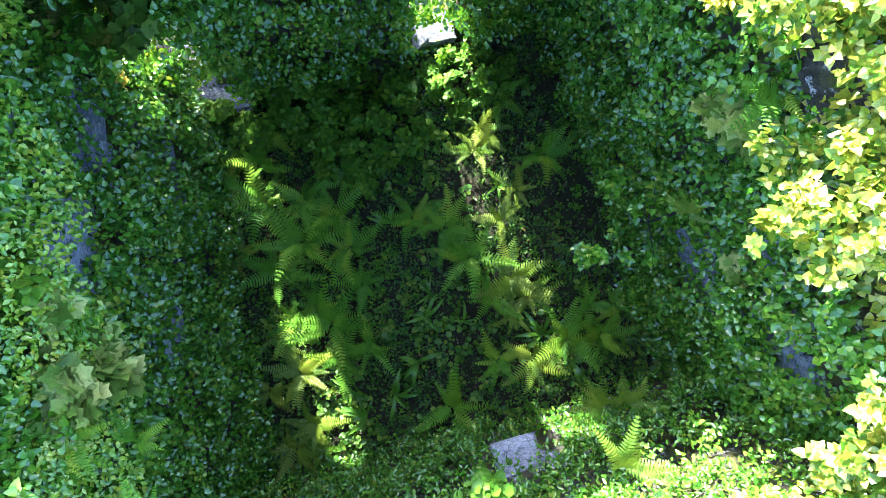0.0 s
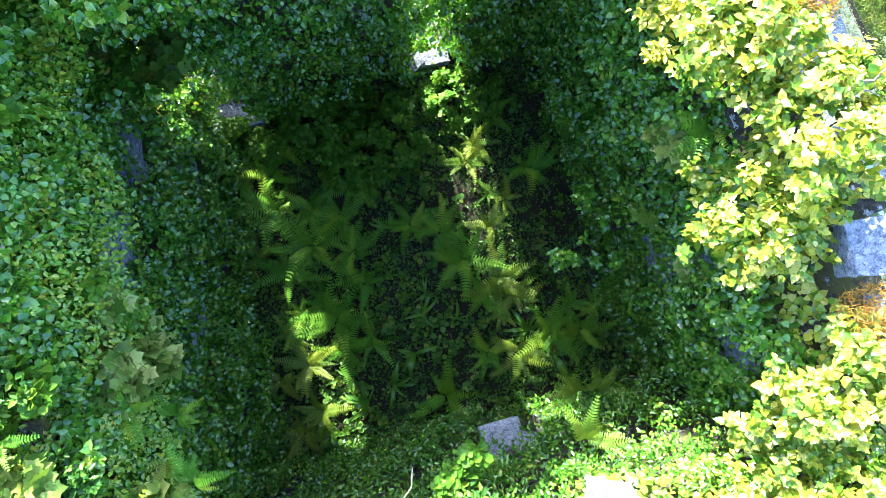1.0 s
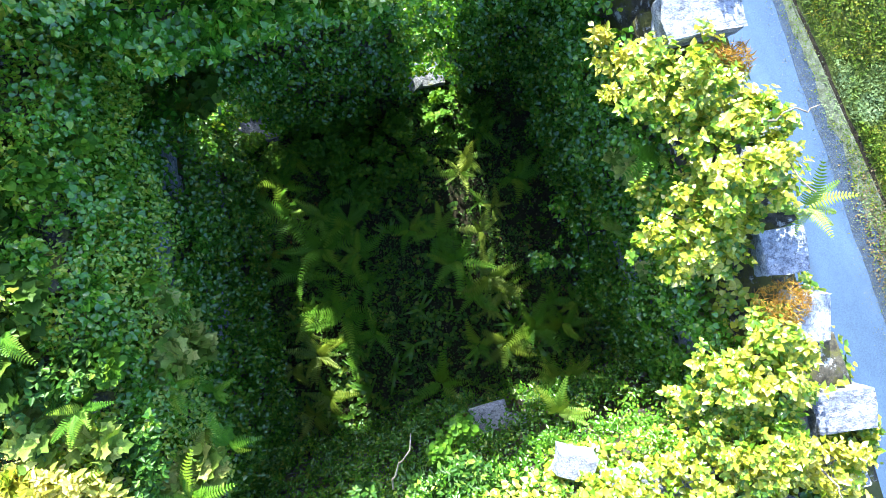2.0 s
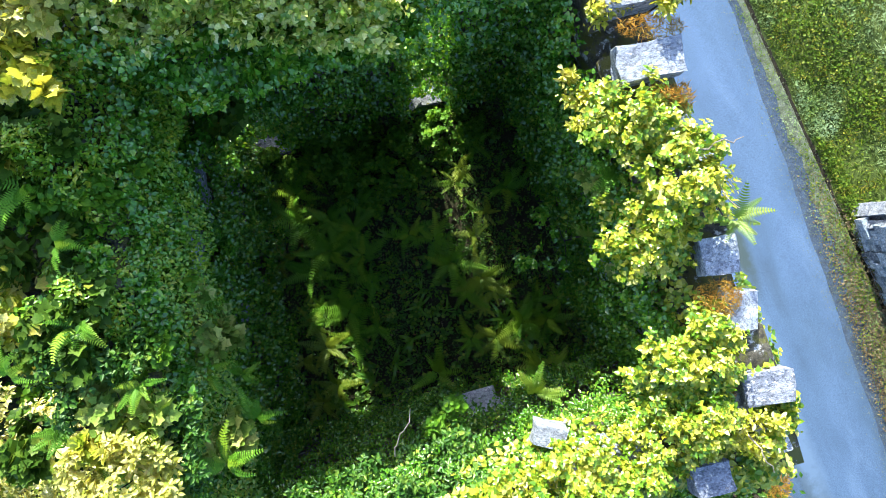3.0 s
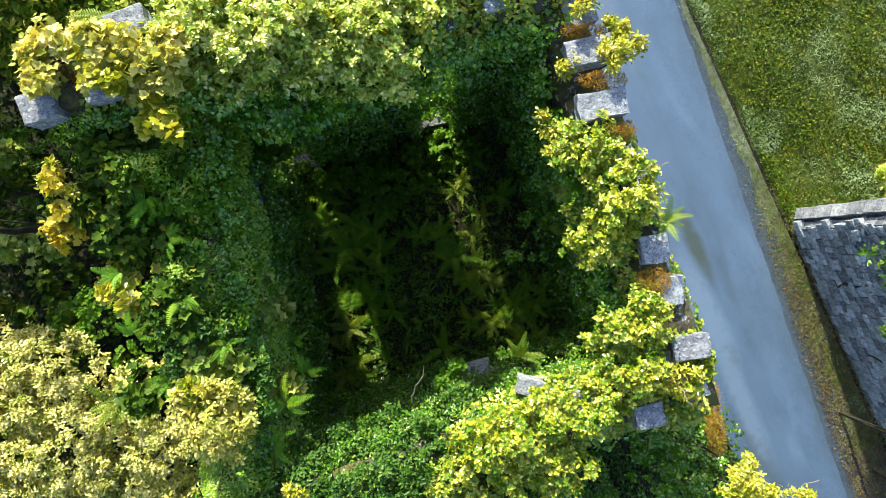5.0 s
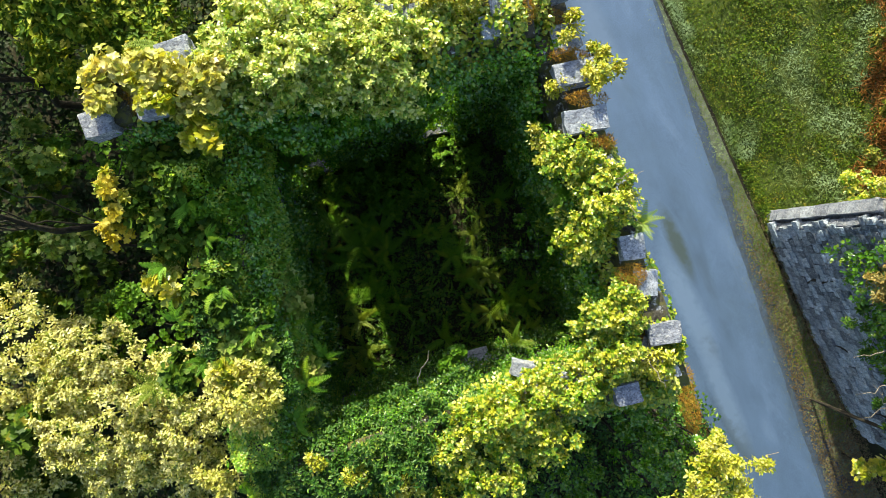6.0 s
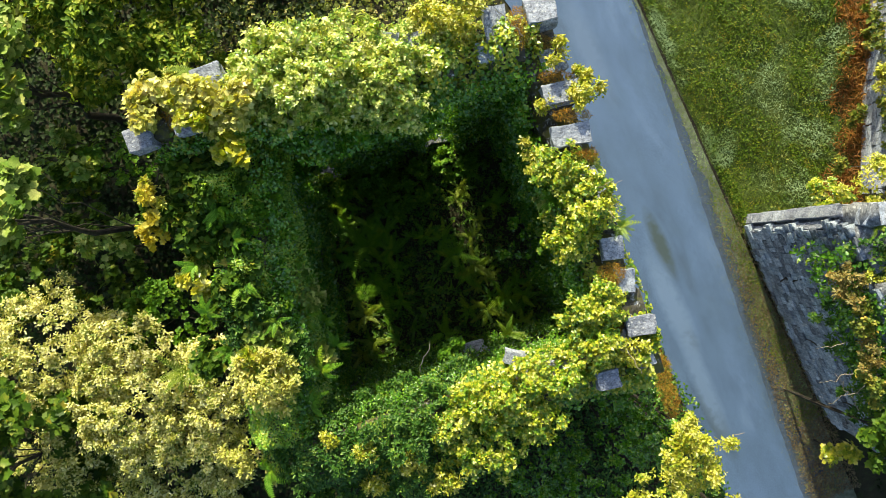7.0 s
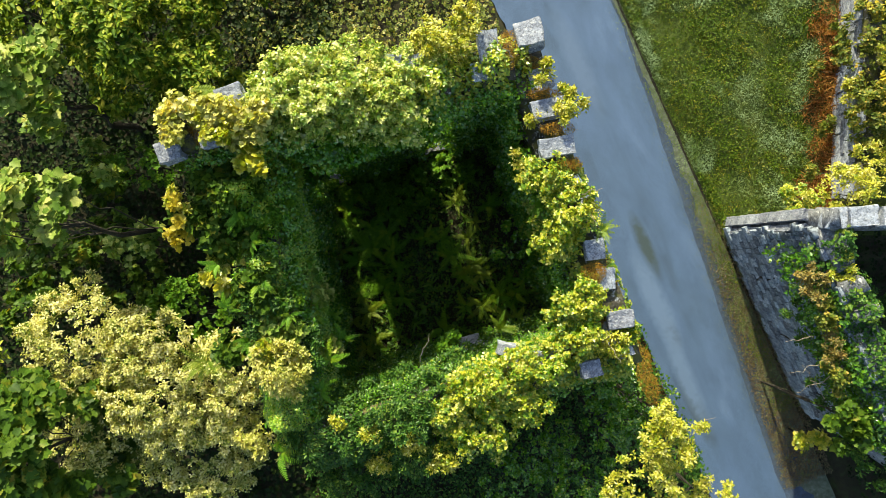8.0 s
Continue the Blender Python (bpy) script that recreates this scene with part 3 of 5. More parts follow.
# single stones: x, y, z, length, width, height, turn, tilt
CAPS_NORTH = [
    (-5.61, 2.07, 8.35, 0.5, 0.42, 0.4, 20, 0),
    (-4.73, 2.34, 8.35, 0.45, 0.32, 0.35, 15, 4),
    (-5.0, 2.95, 8.4, 0.55, 0.36, 0.3, 22, -3),
    (-4.33, 3.25, 8.45, 0.55, 0.36, 0.3, 20, 4),
    (-0.47, 4.22, 7.5, 0.5, 0.35, 0.3, 12, 0),
    (-1.03, 4.19, 7.6, 0.4, 0.35, 0.3, -5, 4),
    (-5.34, 2.61, 8.15, 0.9, 0.6, 0.3, 15, 0),
]
CAPS_EAST = [
    (2.06, 4.95, 7.1, 0.62, 0.55, 0.55, 14, -8),
    (1.12, 4.68, 7.2, 0.45, 0.7, 0.4, 8, 3),
    (1.02, 4.15, 7.1, 0.55, 0.42, 0.35, 12, 3),
    (2.37, 4.06, 6.75, 0.55, 0.5, 0.4, 18, 6),
    (2.57, 3.35, 6.85, 0.8, 0.45, 0.4, 12, -3),
    (2.75, 2.47, 6.9, 0.78, 0.45, 0.4, 12, 2),
    (3.18, 1.61, 6.7, 0.4, 0.35, 0.3, 30, 8),
    (3.51, 1.22, 6.6, 0.35, 0.4, 0.3, -10, 0),
    (3.69, 0.08, 6.7, 0.45, 0.45, 0.3, 10, -4),
    (3.99, -0.59, 6.65, 0.36, 0.5, 0.35, 4, 5),
    (4.3, -1.55, 6.7, 0.62, 0.42, 0.4, 8, -6),
    (4.46, -2.24, 6.5, 0.36, 0.4, 0.35, 20, 0),
    (3.64, -2.71, 6.6, 0.48, 0.4, 0.4, 14, 0),
    (4.14, -1.88, 6.5, 0.4, 0.5, 0.35, 0, 0),
]
CAPS_SOUTH = [
    (2.74, -2.53, 6.4, 0.5, 0.35, 0.3, 12, 4),
    (2.07, -2.66, 6.3, 0.4, 0.3, 0.25, -8, 6),
    (1.59, -3.25, 1.5, 0.4, 0.3, 0.3, 10, 0),
    (2.25, -2.56, 6.2, 0.5, 0.35, 0.3, 10, 5),
    (1.72, -2.39, 5.9, 0.45, 0.3, 0.3, -12, 5),
]


# ---- ivy on the walls ----
LIGHTWARD = np.array(to_sun)      # leaves turn towards the light


def ivy_leaves(wall, inner, u0, u1, z0, z1, n, bulge, size, bare=(), leaf=LEAF_IVY, seed=0.0, flat=0.55):
    """Leaves over one face of a wall; bare: (u, z, ru, rz) patches where the stone stays open."""
    per = 5
    n = n // per
    u, z = rng.uniform(u0, u1, n), rng.uniform(z0, z1, n)
    top = np.array([wall.top(q) for q in u])
    keep = z < top + 0.15
    P0 = np.column_stack([wall.a[0] + wall.d[0] * u, wall.a[1] + wall.d[1] * u, z])
    # Leaves added across the openings to break up the sun strips on the floor.
    for h, veil in zip(wall.holes, wall.veils):
        hang = np.clip(np.where(z < 5.0, *veil) + 0.75 * lump(P0, 3.2, 8.0), 0.0, 0.95) * (z > h[2] + 0.9)
        keep &= ~((u > h[0] + 0.06) & (u < h[1] - 0.06) & (z > h[2]) & (z < h[3] - 0.25)) | (rng.random(n) < hang)
    for bu, bz, ru, rz in bare:
        r = ((u - bu) / ru) ** 2 + ((z - bz) / rz) ** 2 + 0.5 * lump(P0, 6.0, 1.0)
        keep &= (r > 1) | (rng.random(n) < 0.10)
    thin = 0.6 * lump(P0, 2.2, seed + 3.0) + 0.6 * lump(P0, 6.5, seed + 1.0)
    keep &= rng.random(n) < np.clip(0.85 + thin * 0.8, 0.08, 1)
    u, z, P0 = u[keep], z[keep], P0[keep]
    n = len(u)
    d = 0.06 + bulge * np.clip(0.5 + 0.5 * lump(P0, 1.7, seed) + 0.45 * lump(P0, 5.0, seed), 0.02, 1.5)
    off = d * rng.random(n) ** 0.4
    o = np.array([wall.out[0], wall.out[1], 0.0])
    sgn = -1.0 if inner else 1.0
    P = P0 + sgn * o * (off + (0 if inner else wall.thick))[:, None]
    N = sgn * o * flat + np.array([0, 0, 0.72]) + rng.normal(size=(n, 3)) * 0.42
    k = np.arange(per)
    hang = unit(rng.normal(size=(n, 3)) * 0.6 + sgn * o * 0.5 + np.array([0, 0, -0.8]))
    P = P[:, None] + hang[:, None] * ((k - 2) * size * 0.55)[None, :, None] + rng.normal(size=(n, per, 3)) * size * 0.4
    N = N[:, None] + rng.normal(size=(n, per, 3)) * 0.34
    lean = np.repeat(hang, per, axis=0) * 0.9
    n = n * per
    return scatter(leaf, P.reshape(-1, 3), N.reshape(-1, 3), rng.uniform(0.6, 1.3, n) * size, lean, 0.7)


def ivy_top(wall, u0, u1, n, size, height=0.3, over=0.3, leaf=LEAF_IVY, seed=0.0, bare=(), fall=0.45):
    u = rng.uniform(u0, u1, n)
    w = rng.uniform(-over, wall.thick + over, n)
    top = np.array([wall.top(q) for q in u])
    across = np.clip(1 - (np.abs(w - wall.thick / 2) / (wall.thick / 2 + over)) ** 2, 0, 1)
    P = np.column_stack([wall.a[0] + wall.d[0] * u + wall.out[0] * w, wall.a[1] + wall.d[1] * u + wall.out[1] * w, top])
    keep = np.ones(n, bool)
    for bu, bw, ru, rw in bare:
        keep &= ((u - bu) / ru) ** 2 + ((w - bw) / rw) ** 2 > 1
    h = height * (0.5 + 0.5 * lump(P, 2.4, seed)) * across - fall * (1 - across) + 0.18 * lump(P, 5.5, seed + 2)
    P[:, 2] += h + rng.uniform(0.0, 0.22, n)
    side_ = ((w - wall.thick / 2) / (wall.thick / 2 + over))[:, None] * np.array([[wall.out[0], wall.out[1], 0]])
    N = side_ * 0.6 + np.array([0, 0, 0.7]) + LIGHTWARD * 0.4 + rng.normal(size=(n, 3)) * 0.34
    P, N = P[keep], N[keep]
    return scatter(leaf, P, N, rng.uniform(0.6, 1.25, len(P)) * size, None)


def vine_stems(wall, inner, us, z0, z1):
    pieces = []
    sgn = -1.0 if inner else 1.0
    for u in us:
        z = np.linspace(z0, z1, 12)
        q = u + np.cumsum(rng.normal(size=12) * 0.10)
        p = np.array([wall.at(a, b, sgn * (0.07 + 0.03 * rng.random()) + (0 if inner else wall.thick)) for a, b in zip(q, z)])
        pieces.append(tube(p, np.linspace(0.035, 0.01, 12), 5))
    return pieces


def ivy(wall, label, faces, tops, stems, top_mat=None):
    e = empty("ivy", (0, 0, 0), label, "ivy", "ivy on the ruin")
    o = mesh_object("leaves", *join(faces), M_IVY, e)
    o["kind"] = "stuff"
    if tops:
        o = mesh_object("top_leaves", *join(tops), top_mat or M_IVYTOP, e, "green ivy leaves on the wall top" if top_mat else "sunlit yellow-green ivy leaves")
        o["kind"] = "stuff"
    for st in stems:
        mesh_object("stem", *st, M_BARK, e)


ivy(w_west, "dense dark glossy ivy hanging on the rubble wall",
    [ivy_leaves(w_west, True, -0.2, w_west.len + 0.2, 0.35, 7.7, 60000, 0.38, 0.068, flat=0.34, bare=[(4.35, 5.1, 0.4, 0.3), (5.4, 4.2, 0.3, 0.3), (5.5, 2.6, 0.25, 0.5), (3.3, 3.0, 0.2, 0.3)]),
     ivy_leaves(w_west, False, -0.5, w_west.len, 1.5, 7.2, 4000, 0.3, 0.10)],
    [], vine_stems(w_west, True, [0.6, 1.9, 3.1, 4.2, 5.0, 5.9], 0.4, 6.0))
mesh_top = mesh_object("leaves", *ivy_top(w_west, -0.3, w_west.len + 0.3, 40000, 0.062, 0.45, 0.62, LEAF_KITE, fall=1.3), M_CREEPER)
tagged(mesh_top, "mid-green ivy mat over the wall's broken top", "ivy", "ivy on the ruin", "stuff")
mesh_top.name = "ivy_mat"
ivy(w_north, "thick dark ivy bulging from the tall rubble wall",
    [ivy_leaves(w_north, True, 0.0, w_north.len - 0.3, 0.45, 8.3, 58000, 0.42, 0.070, seed=5.0)],
    [ivy_top(w_north, 0.4, w_north.len - 0.4, 8000, 0.09, 0.35, 0.3, bare=[(0.5, 0.45, 0.5, 0.4), (1.5, 0.6, 0.35, 0.3)])], vine_stems(w_north, True, [1.0, 2.6, 3.6, 4.7, 6.3], 0.5, 7.0))
ivy(w_east, "glossy green ivy on the inner face of the rubble wall",
    [ivy_leaves(w_east, True, 0.2, w_east.len, 0.45, 7.0, 50000, 0.42, 0.067, seed=9.0, bare=[(4.7, 3.6, 0.3, 0.3), (5.2, 5.2, 0.25, 0.6)])],
    [ivy_top(w_east, 2.2, w_east.len, 4200, 0.085, 0.2, 0.2, bare=[(3.4, 0.6, 0.4, 0.4), (4.4, 0.5, 0.5, 0.4), (5.4, 0.55, 0.45, 0.4)])], vine_stems(w_east, True, [1.2, 2.8, 4.5, 5.4], 0.5, 6.0))
ivy(w_south, "ivy and small-leaved creeper covering the low rubble wall",
    [ivy_leaves(w_south, True, 0.3, w_south.len + 0.3, 0.45, 6.8, 56000, 0.5, 0.062, leaf=LEAF_OVAL, flat=0.42, seed=13.0, bare=[(3.7, 2.2, 0.65, 0.7), (3.2, 0.9, 0.4, 0.3)]),
     ivy_leaves(w_south, False, 0.0, w_south.len, 1.0, 6.3, 7000, 0.45, 0.09, seed=15.0)],
    [ivy_top(w_south, 0.3, 4.4, 5000, 0.085, 0.3, 0.35, bare=[(2.3, 0.3, 0.35, 0.25), (3.1, 0.3, 0.3, 0.2)])], vine_stems(w_south, True, [1.5, 3.3, 4.9, 6.2], 0.5, 5.5))
creeper = mesh_object("creeper", *ivy_top(w_south, 4.0, w_south.len + 0.3, 6500, 0.09, 0.35, 0.4, LEAF_OVAL), M_NARROW)
tagged(creeper, "small-leaved green creeper trailing over the wall top", "creeper", kind="stuff")

# exposed stones
stones_at(w_north, CAPS_NORTH)
stones_at(w_east, CAPS_EAST)
stones_at(w_south, CAPS_SOUTH)
stones_at(w_south, [(1.0, -2.82, 2.5, 0.6, 0.62, 0.16, 16, 3), (1.4, -2.78, 2.72, 0.42, 0.3, 0.14, -14, 5)], PALE_STONES)
w_north.cap_stones([(2.0, -0.12, 0.8, 0.8, 0.6, 0.22, 3, 4), (2.65, -0.1, 0.85, 0.3, 0.3, 0.2, 20, 0), (5.5, 0.05, 0.72, 0.65, 0.45, 0.25, -4, 5), (5.2, -0.08, 0.8, 0.3, 0.25, 0.2, 30, 10)], RUBBLE)
w_west.face_stones(0.0, 40, 3.8, 5.3, 4.4, 5.6)
w_west.face_stones(0.0, 16, 5.1, 5.8, 2.0, 3.2)
w_west.face_stones(0.0, 10, 5.1, 5.8, 3.9, 4.5)
w_west.face_stones(0.0, 10, 3.1, 3.6, 2.6, 3.4)
w_east.face_stones(0.0, 40, 4.2, 5.6, 2.6, 6.2)


# ---- roadside wall of the second ruin ----
EA = ROAD_C + ROAD_N * 2.25 + ROAD_D * 2.3
w_road = Wall("wall_roadside", EA, EA + ROAD_D * 6.4, 0.6, ROAD_N, steps([(0, 5.3), (4, 5.0), (6.4, 4.6)]), label="tall grey stone wall of a second ruin along the lane", core=M_PALEMORTAR)
w_end = Wall("wall_gable_end", EA + np.array([0.03, 0.02]), EA + np.array([8.0, 0.3]), 0.55, np.array([-0.037, 0.999]), steps([(0, 5.4), (6, 5.2)]), label="grey stone end wall of the second ruin", core=M_PALEMORTAR)
w_turn = Wall("wall_roadside_return", EA + ROAD_D * 6.45, EA + ROAD_D * 6.45 + np.array([4.9, -3.4]), 0.6, np.array([0.57, 0.82]), steps([(0, 4.4), (6, 4.0)]), label="return of the second ruin's grey stone wall", core=M_PALEMORTAR)
w_road.face_stones(0.0, 290, 0.0, 6.3, 0.0, 2.3, 0.25, 0.24, 0.05, 3.0, DARK_STONES)
w_road.rubble_face(0.0, 6.3, 2.3, 5.2, 0.25, 0.24, 3)
w_end.cap_stones([(0.3, 0.27, 5.5, 0.6, 0.5, 0.25, 0, 0), (1.0, 0.3, 5.55, 0.7, 0.5, 0.3, 4, 0), (1.8, 0.25, 5.5, 0.6, 0.5, 0.3, -5, 0)] + [(-0.03, 0.40, 0.3 + 0.62 * k, 0.22, 0.30, 0.61, -14, 0) for k in range(8)] + [(-0.02, 0.06, 0.3 + 0.62 * k, 0.22, 0.18, 0.61, -14, 0) for k in range(8)])
w_bank = Wall("wall_bank", (12.45, 1.6), (12.45, 11.0), 0.45, np.array([1.0, 0.0]), steps([(0, 2.5), (5, 2.9), (9, 3.2)]), label="low overgrown stone wall on the bank")
w_bank.face_stones(0.0, 90, 0.3, 8.8, 1.5, 3.1, 0.24, 0.5, 0.03)
ivy(w_road, "ivy hanging over the roadside wall", [ivy_leaves(w_road, True, 0.3, 6.4, 3.4, 5.4, 4200, 0.45, 0.09, seed=21.0), ivy_leaves(w_road, True, 3.0, 6.4, 2.6, 5.0, 2600, 0.4, 0.09, seed=22.0)],
    [ivy_top(w_turn, 0.2, 5.8, 3000, 0.09, 0.3, 0.3), ivy_top(w_road, 0.3, 6.4, 3600, 0.09, 0.3, 0.3)], vine_stems(w_road, True, [1.5, 3.5, 5.5], 1.0, 5.0), M_NARROW)


# ---- shrubs ----
def shoots(O, W, per, leaf, size, flat=False):
    """Leafy shoots with their tips at O and axes W: leaves in whorls round the axis, or (flat) in two rows beside it."""
    n, k = len(O), np.arange(per)
    ref = np.where(np.abs(W[:, 2:3]) > 0.8, np.array([[1.0, 0, 0]]), np.array([[0, 0, 1.0]]))
    A = unit(np.cross(W, ref))
    B = np.cross(A, W)
    W3 = W[:, None, :]
    if flat:
        sg = np.where(k % 2 == 0, 1.0, -1.0)[None, :, None]
        S = A[:, None, :] * sg
        P = O[:, None, :] - W3 * (k * size * 0.36)[None, :, None] + S * size * 0.1 + rng.normal(size=(n, per, 3)) * size * 0.12
        T = S * 0.8 + W3 * 0.6
        N = np.array([0, 0, 0.9]) + LIGHTWARD * 0.35 + rng.normal(size=(n, 1, 3)) * 0.35 + rng.normal(size=(n, per, 3)) * 0.22
        sz = size * rng.uniform(0.7, 1.2, (n, per))
    else:
        ang = k[None, :] * 2.4 + rng.uniform(0, 6.28, n)[:, None]
        R = np.cos(ang)[..., None] * A[:, None] + np.sin(ang)[..., None] * B[:, None]
        el = (0.85 - 1.25 * k / per)[None, :, None] + rng.normal(size=(n, per, 1)) * 0.22
        P = O[:, None, :] - W3 * (k * size * 0.22)[None, :, None] + R * size * 0.12 + rng.normal(size=(n, per, 3)) * size * 0.12
        T = R * np.cos(el) + W3 * np.sin(el)
        N = W3 * np.cos(el) - R * np.sin(el) + LIGHTWARD * 0.5 + rng.normal(size=(n, per, 3)) * 0.24
        sz = size * rng.uniform(0.75, 1.2, (n, per)) * np.clip(0.6 + 0.16 * k, 0, 1)[None, :]
    return scatter(leaf, P.reshape(-1, 3), N.reshape(-1, 3), sz.ravel(), T.reshape(-1, 3) * 4, 0.3)


def sprays(center, radii, n, per, leaf, size, up=0.4, lumpy=0.3, low=-0.25, seed=0.0, flat=False):
    """Shoots all over a lumpy mound, with hollows."""
    c, r = np.array(center, float), np.array(radii, float)
    a = rng.uniform(0, 2 * math.pi, n)
    zc = rng.uniform(low, 1, n)
    q = np.sqrt(np.clip(1 - zc * zc, 0, 1))
    D = np.column_stack([q * np.cos(a), q * np.sin(a), zc])
    s = (1 + lumpy * lump(D * 3.1 + c, 1.0, seed) + 0.5 * lumpy * lump(D * 7 + c, 1.0, seed + 2)) * rng.uniform(0.5, 1.0, n) ** 0.35
    O = c + D * r * s[:, None]
    W = unit(D * (1.0 if not flat else 1.3) + np.array([0, 0, up if not flat else -0.1]) + rng.normal(size=(n, 3)) * 0.35)
    return O, shoots(O, W, per, leaf, size, flat)


STYLES = {
    "ivytop": (LEAF_IVY, 0.078, 9, M_IVYTOP, "ivy_bush", "bushy ivy growing on the wall top, coloured yellow-green for sunlight", "ivy"),
    "ivypale": (LEAF_IVY, 0.085, 9, M_IVYPALE, "ivy_bush", "bushy ivy on the wall top, coloured pale green for full sun", "ivy"),
    "lobedP": (LEAF_LOBED, 0.155, 7, M_CREAM, "sapling", "sapling with large lobed cream-green leaves on the wall", "sapling"),
    "ivy": (LEAF_IVY, 0.09, 9, M_IVY, "ivy_bush", "bushy mid-green ivy spilling over the wall", "ivy"),
    "yellow": (LEAF_OVAL, 0.095, 10, M_YELLOW, "yellow_shrub", "wispy shrub with bright yellow-green leaves", "shrub"),
    "lobedY": (LEAF_LOBED, 0.155, 7, M_YELLOW, "sapling", "sapling with large lobed yellow-green leaves on the wall", "sapling"),
    "lobed": (LEAF_LOBED, 0.19, 7, M_LOBED, "sapling", "sapling with large lobed green leaves, darkened for shade", "sapling"),
    "pale": (LEAF_OVAL, 0.092, 10, M_PALE, "pale_shrub", "tall shrub with small pale cream-green leaves", "shrub"),
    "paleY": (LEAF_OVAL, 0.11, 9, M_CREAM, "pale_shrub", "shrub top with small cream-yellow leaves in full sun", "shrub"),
    "narrow": (LEAF_OVAL, 0.09, 10, M_NARROW, "green_shrub", "dense shrub with narrow dark green leaves over the wall", "shrub"),
    "amber": (LEAF_LOBED, 0.13, 6, M_AMBER, "autumn_sprig", "sprig of amber autumn leaves on the wall", "sprig"),
    "lobedG": (LEAF_LOBED, 0.19, 6, M_MAPLE, "sapling", "sapling with large pale green lobed leaves on the wall", "sapling"),
    "wisp": (LEAF_OVAL, 0.09, 16, M_YELLOW, "yellow_shrub", "wispy yellow-leaved shrub with long upright shoots", "shrub"),
    "oval": (LEAF_ROUND, 0.11, 9, M_BRAMBLE, "green_shrub", "shrub with small oval blue-green leaves", "shrub"),
    "bramble": (LEAF_TREFOIL, 0.17, 5, M_BRAMBLE, "bramble_patch", "low mound of green bramble with three-part leaves", "bramble"),
    "bank": (LEAF_ROUND, 0.10, 8, M_OLIVE, "bank_bush", "olive and yellowing bush on the steep bank", "bush"),
    "bracken": (LEAF_OVAL, 0.09, 9, M_RUSSET, "dry_bush", "tangle of dry russet twigs and yellowing leaves", "bush"),
}


def clumped(c, radii, clumps, twigs, per, leaf, size, seed, fine=(0.25, 0.42), flat=False):
    """A leafy mass made of many small clumps with gaps between them."""
    c, radii = np.array(c, float), np.array(radii, float)
    out = []
    for k in range(clumps):
        zc = rng.uniform(-0.35, 1)
        a = rng.uniform(0, 2 * math.pi)
        q = math.sqrt(max(0, 1 - zc * zc))
        d = np.array([q * math.cos(a), q * math.sin(a), zc])
        p = c + d * radii * rng.uniform(0.75, 1.1)
        r = float(radii.mean()) * rng.uniform(*fine)
        out.append(sprays(p, (r, r, r * 0.6), twigs, per, leaf, size, 0.5, 0.3, -0.1, seed + k, flat)[1])
    return join(out)


def root_of(x, y, z):
    """Where a shrub roots: in the nearest wall's top, or in the ground."""
    best = None
    for wall in (w_north, w_east, w_south, w_west, w_road, w_turn, w_end, w_bank):
        q = np.array([x, y]) - wall.a
        u, w = float(q @ wall.d), float(q @ wall.out)
        if -0.6 < u < wall.len + 0.6 and -0.9 < w < wall.thick + 0.8 and z > 1.6:
            gap = abs(w - wall.thick / 2)
            if best is None or gap < best[0]:
                u = min(max(u, 0.2), wall.len - 0.2)
                best = (gap, wall.at(u, min(wall.top(u), z) - 0.25, wall.thick / 2))
    if best:
        return best[1]
    return np.array([x, y, float(ground_z(np.array([[x, y]]))[0]) - 0.05])


def shrub(x, y, z, rx, ry, rz, n, style):
    leaf, size, per, mat, name, label, cat = STYLES[style]
    base = root_of(x, y, z)
    e = empty(name, base, label, cat, "shrubs")
    big = (rx + ry + rz) / 3
    k = max(3, int(n / 11))
    O, filler = sprays((x, y, z), (rx * 0.85, ry * 0.85, rz * 0.8), max(4, n // 4), per, leaf, size, seed=x * 1.7 + y)
    v, f = join([filler, clumped((x, y, z), (rx, ry, rz), k, 8, per, leaf, size, x * 1.7 + y, (min(0.4, 0.13 / big), min(0.6, 0.26 / big)))])
    o = mesh_object("leaves", v - base, f, mat, e)
    o["kind"] = "stuff"
    pick = O[rng.choice(len(O), min(4, len(O)), replace=False)]
    fork = (np.array([x, y, z - rz * 0.5]) - base) * 0.85
    for p in pick:
        far = float(np.linalg.norm(p - base))
        path = np.vstack([sweep((0, 0, 0), fork, 0.0, 5, 0.03)[:-1], sweep(fork, p - base, 0.02, 4, 0.04)])
        mesh_object("stem", *tube(path, np.linspace(0.010 + 0.004 * far, 0.005, 8), 5), M_BARK, e)
    return e


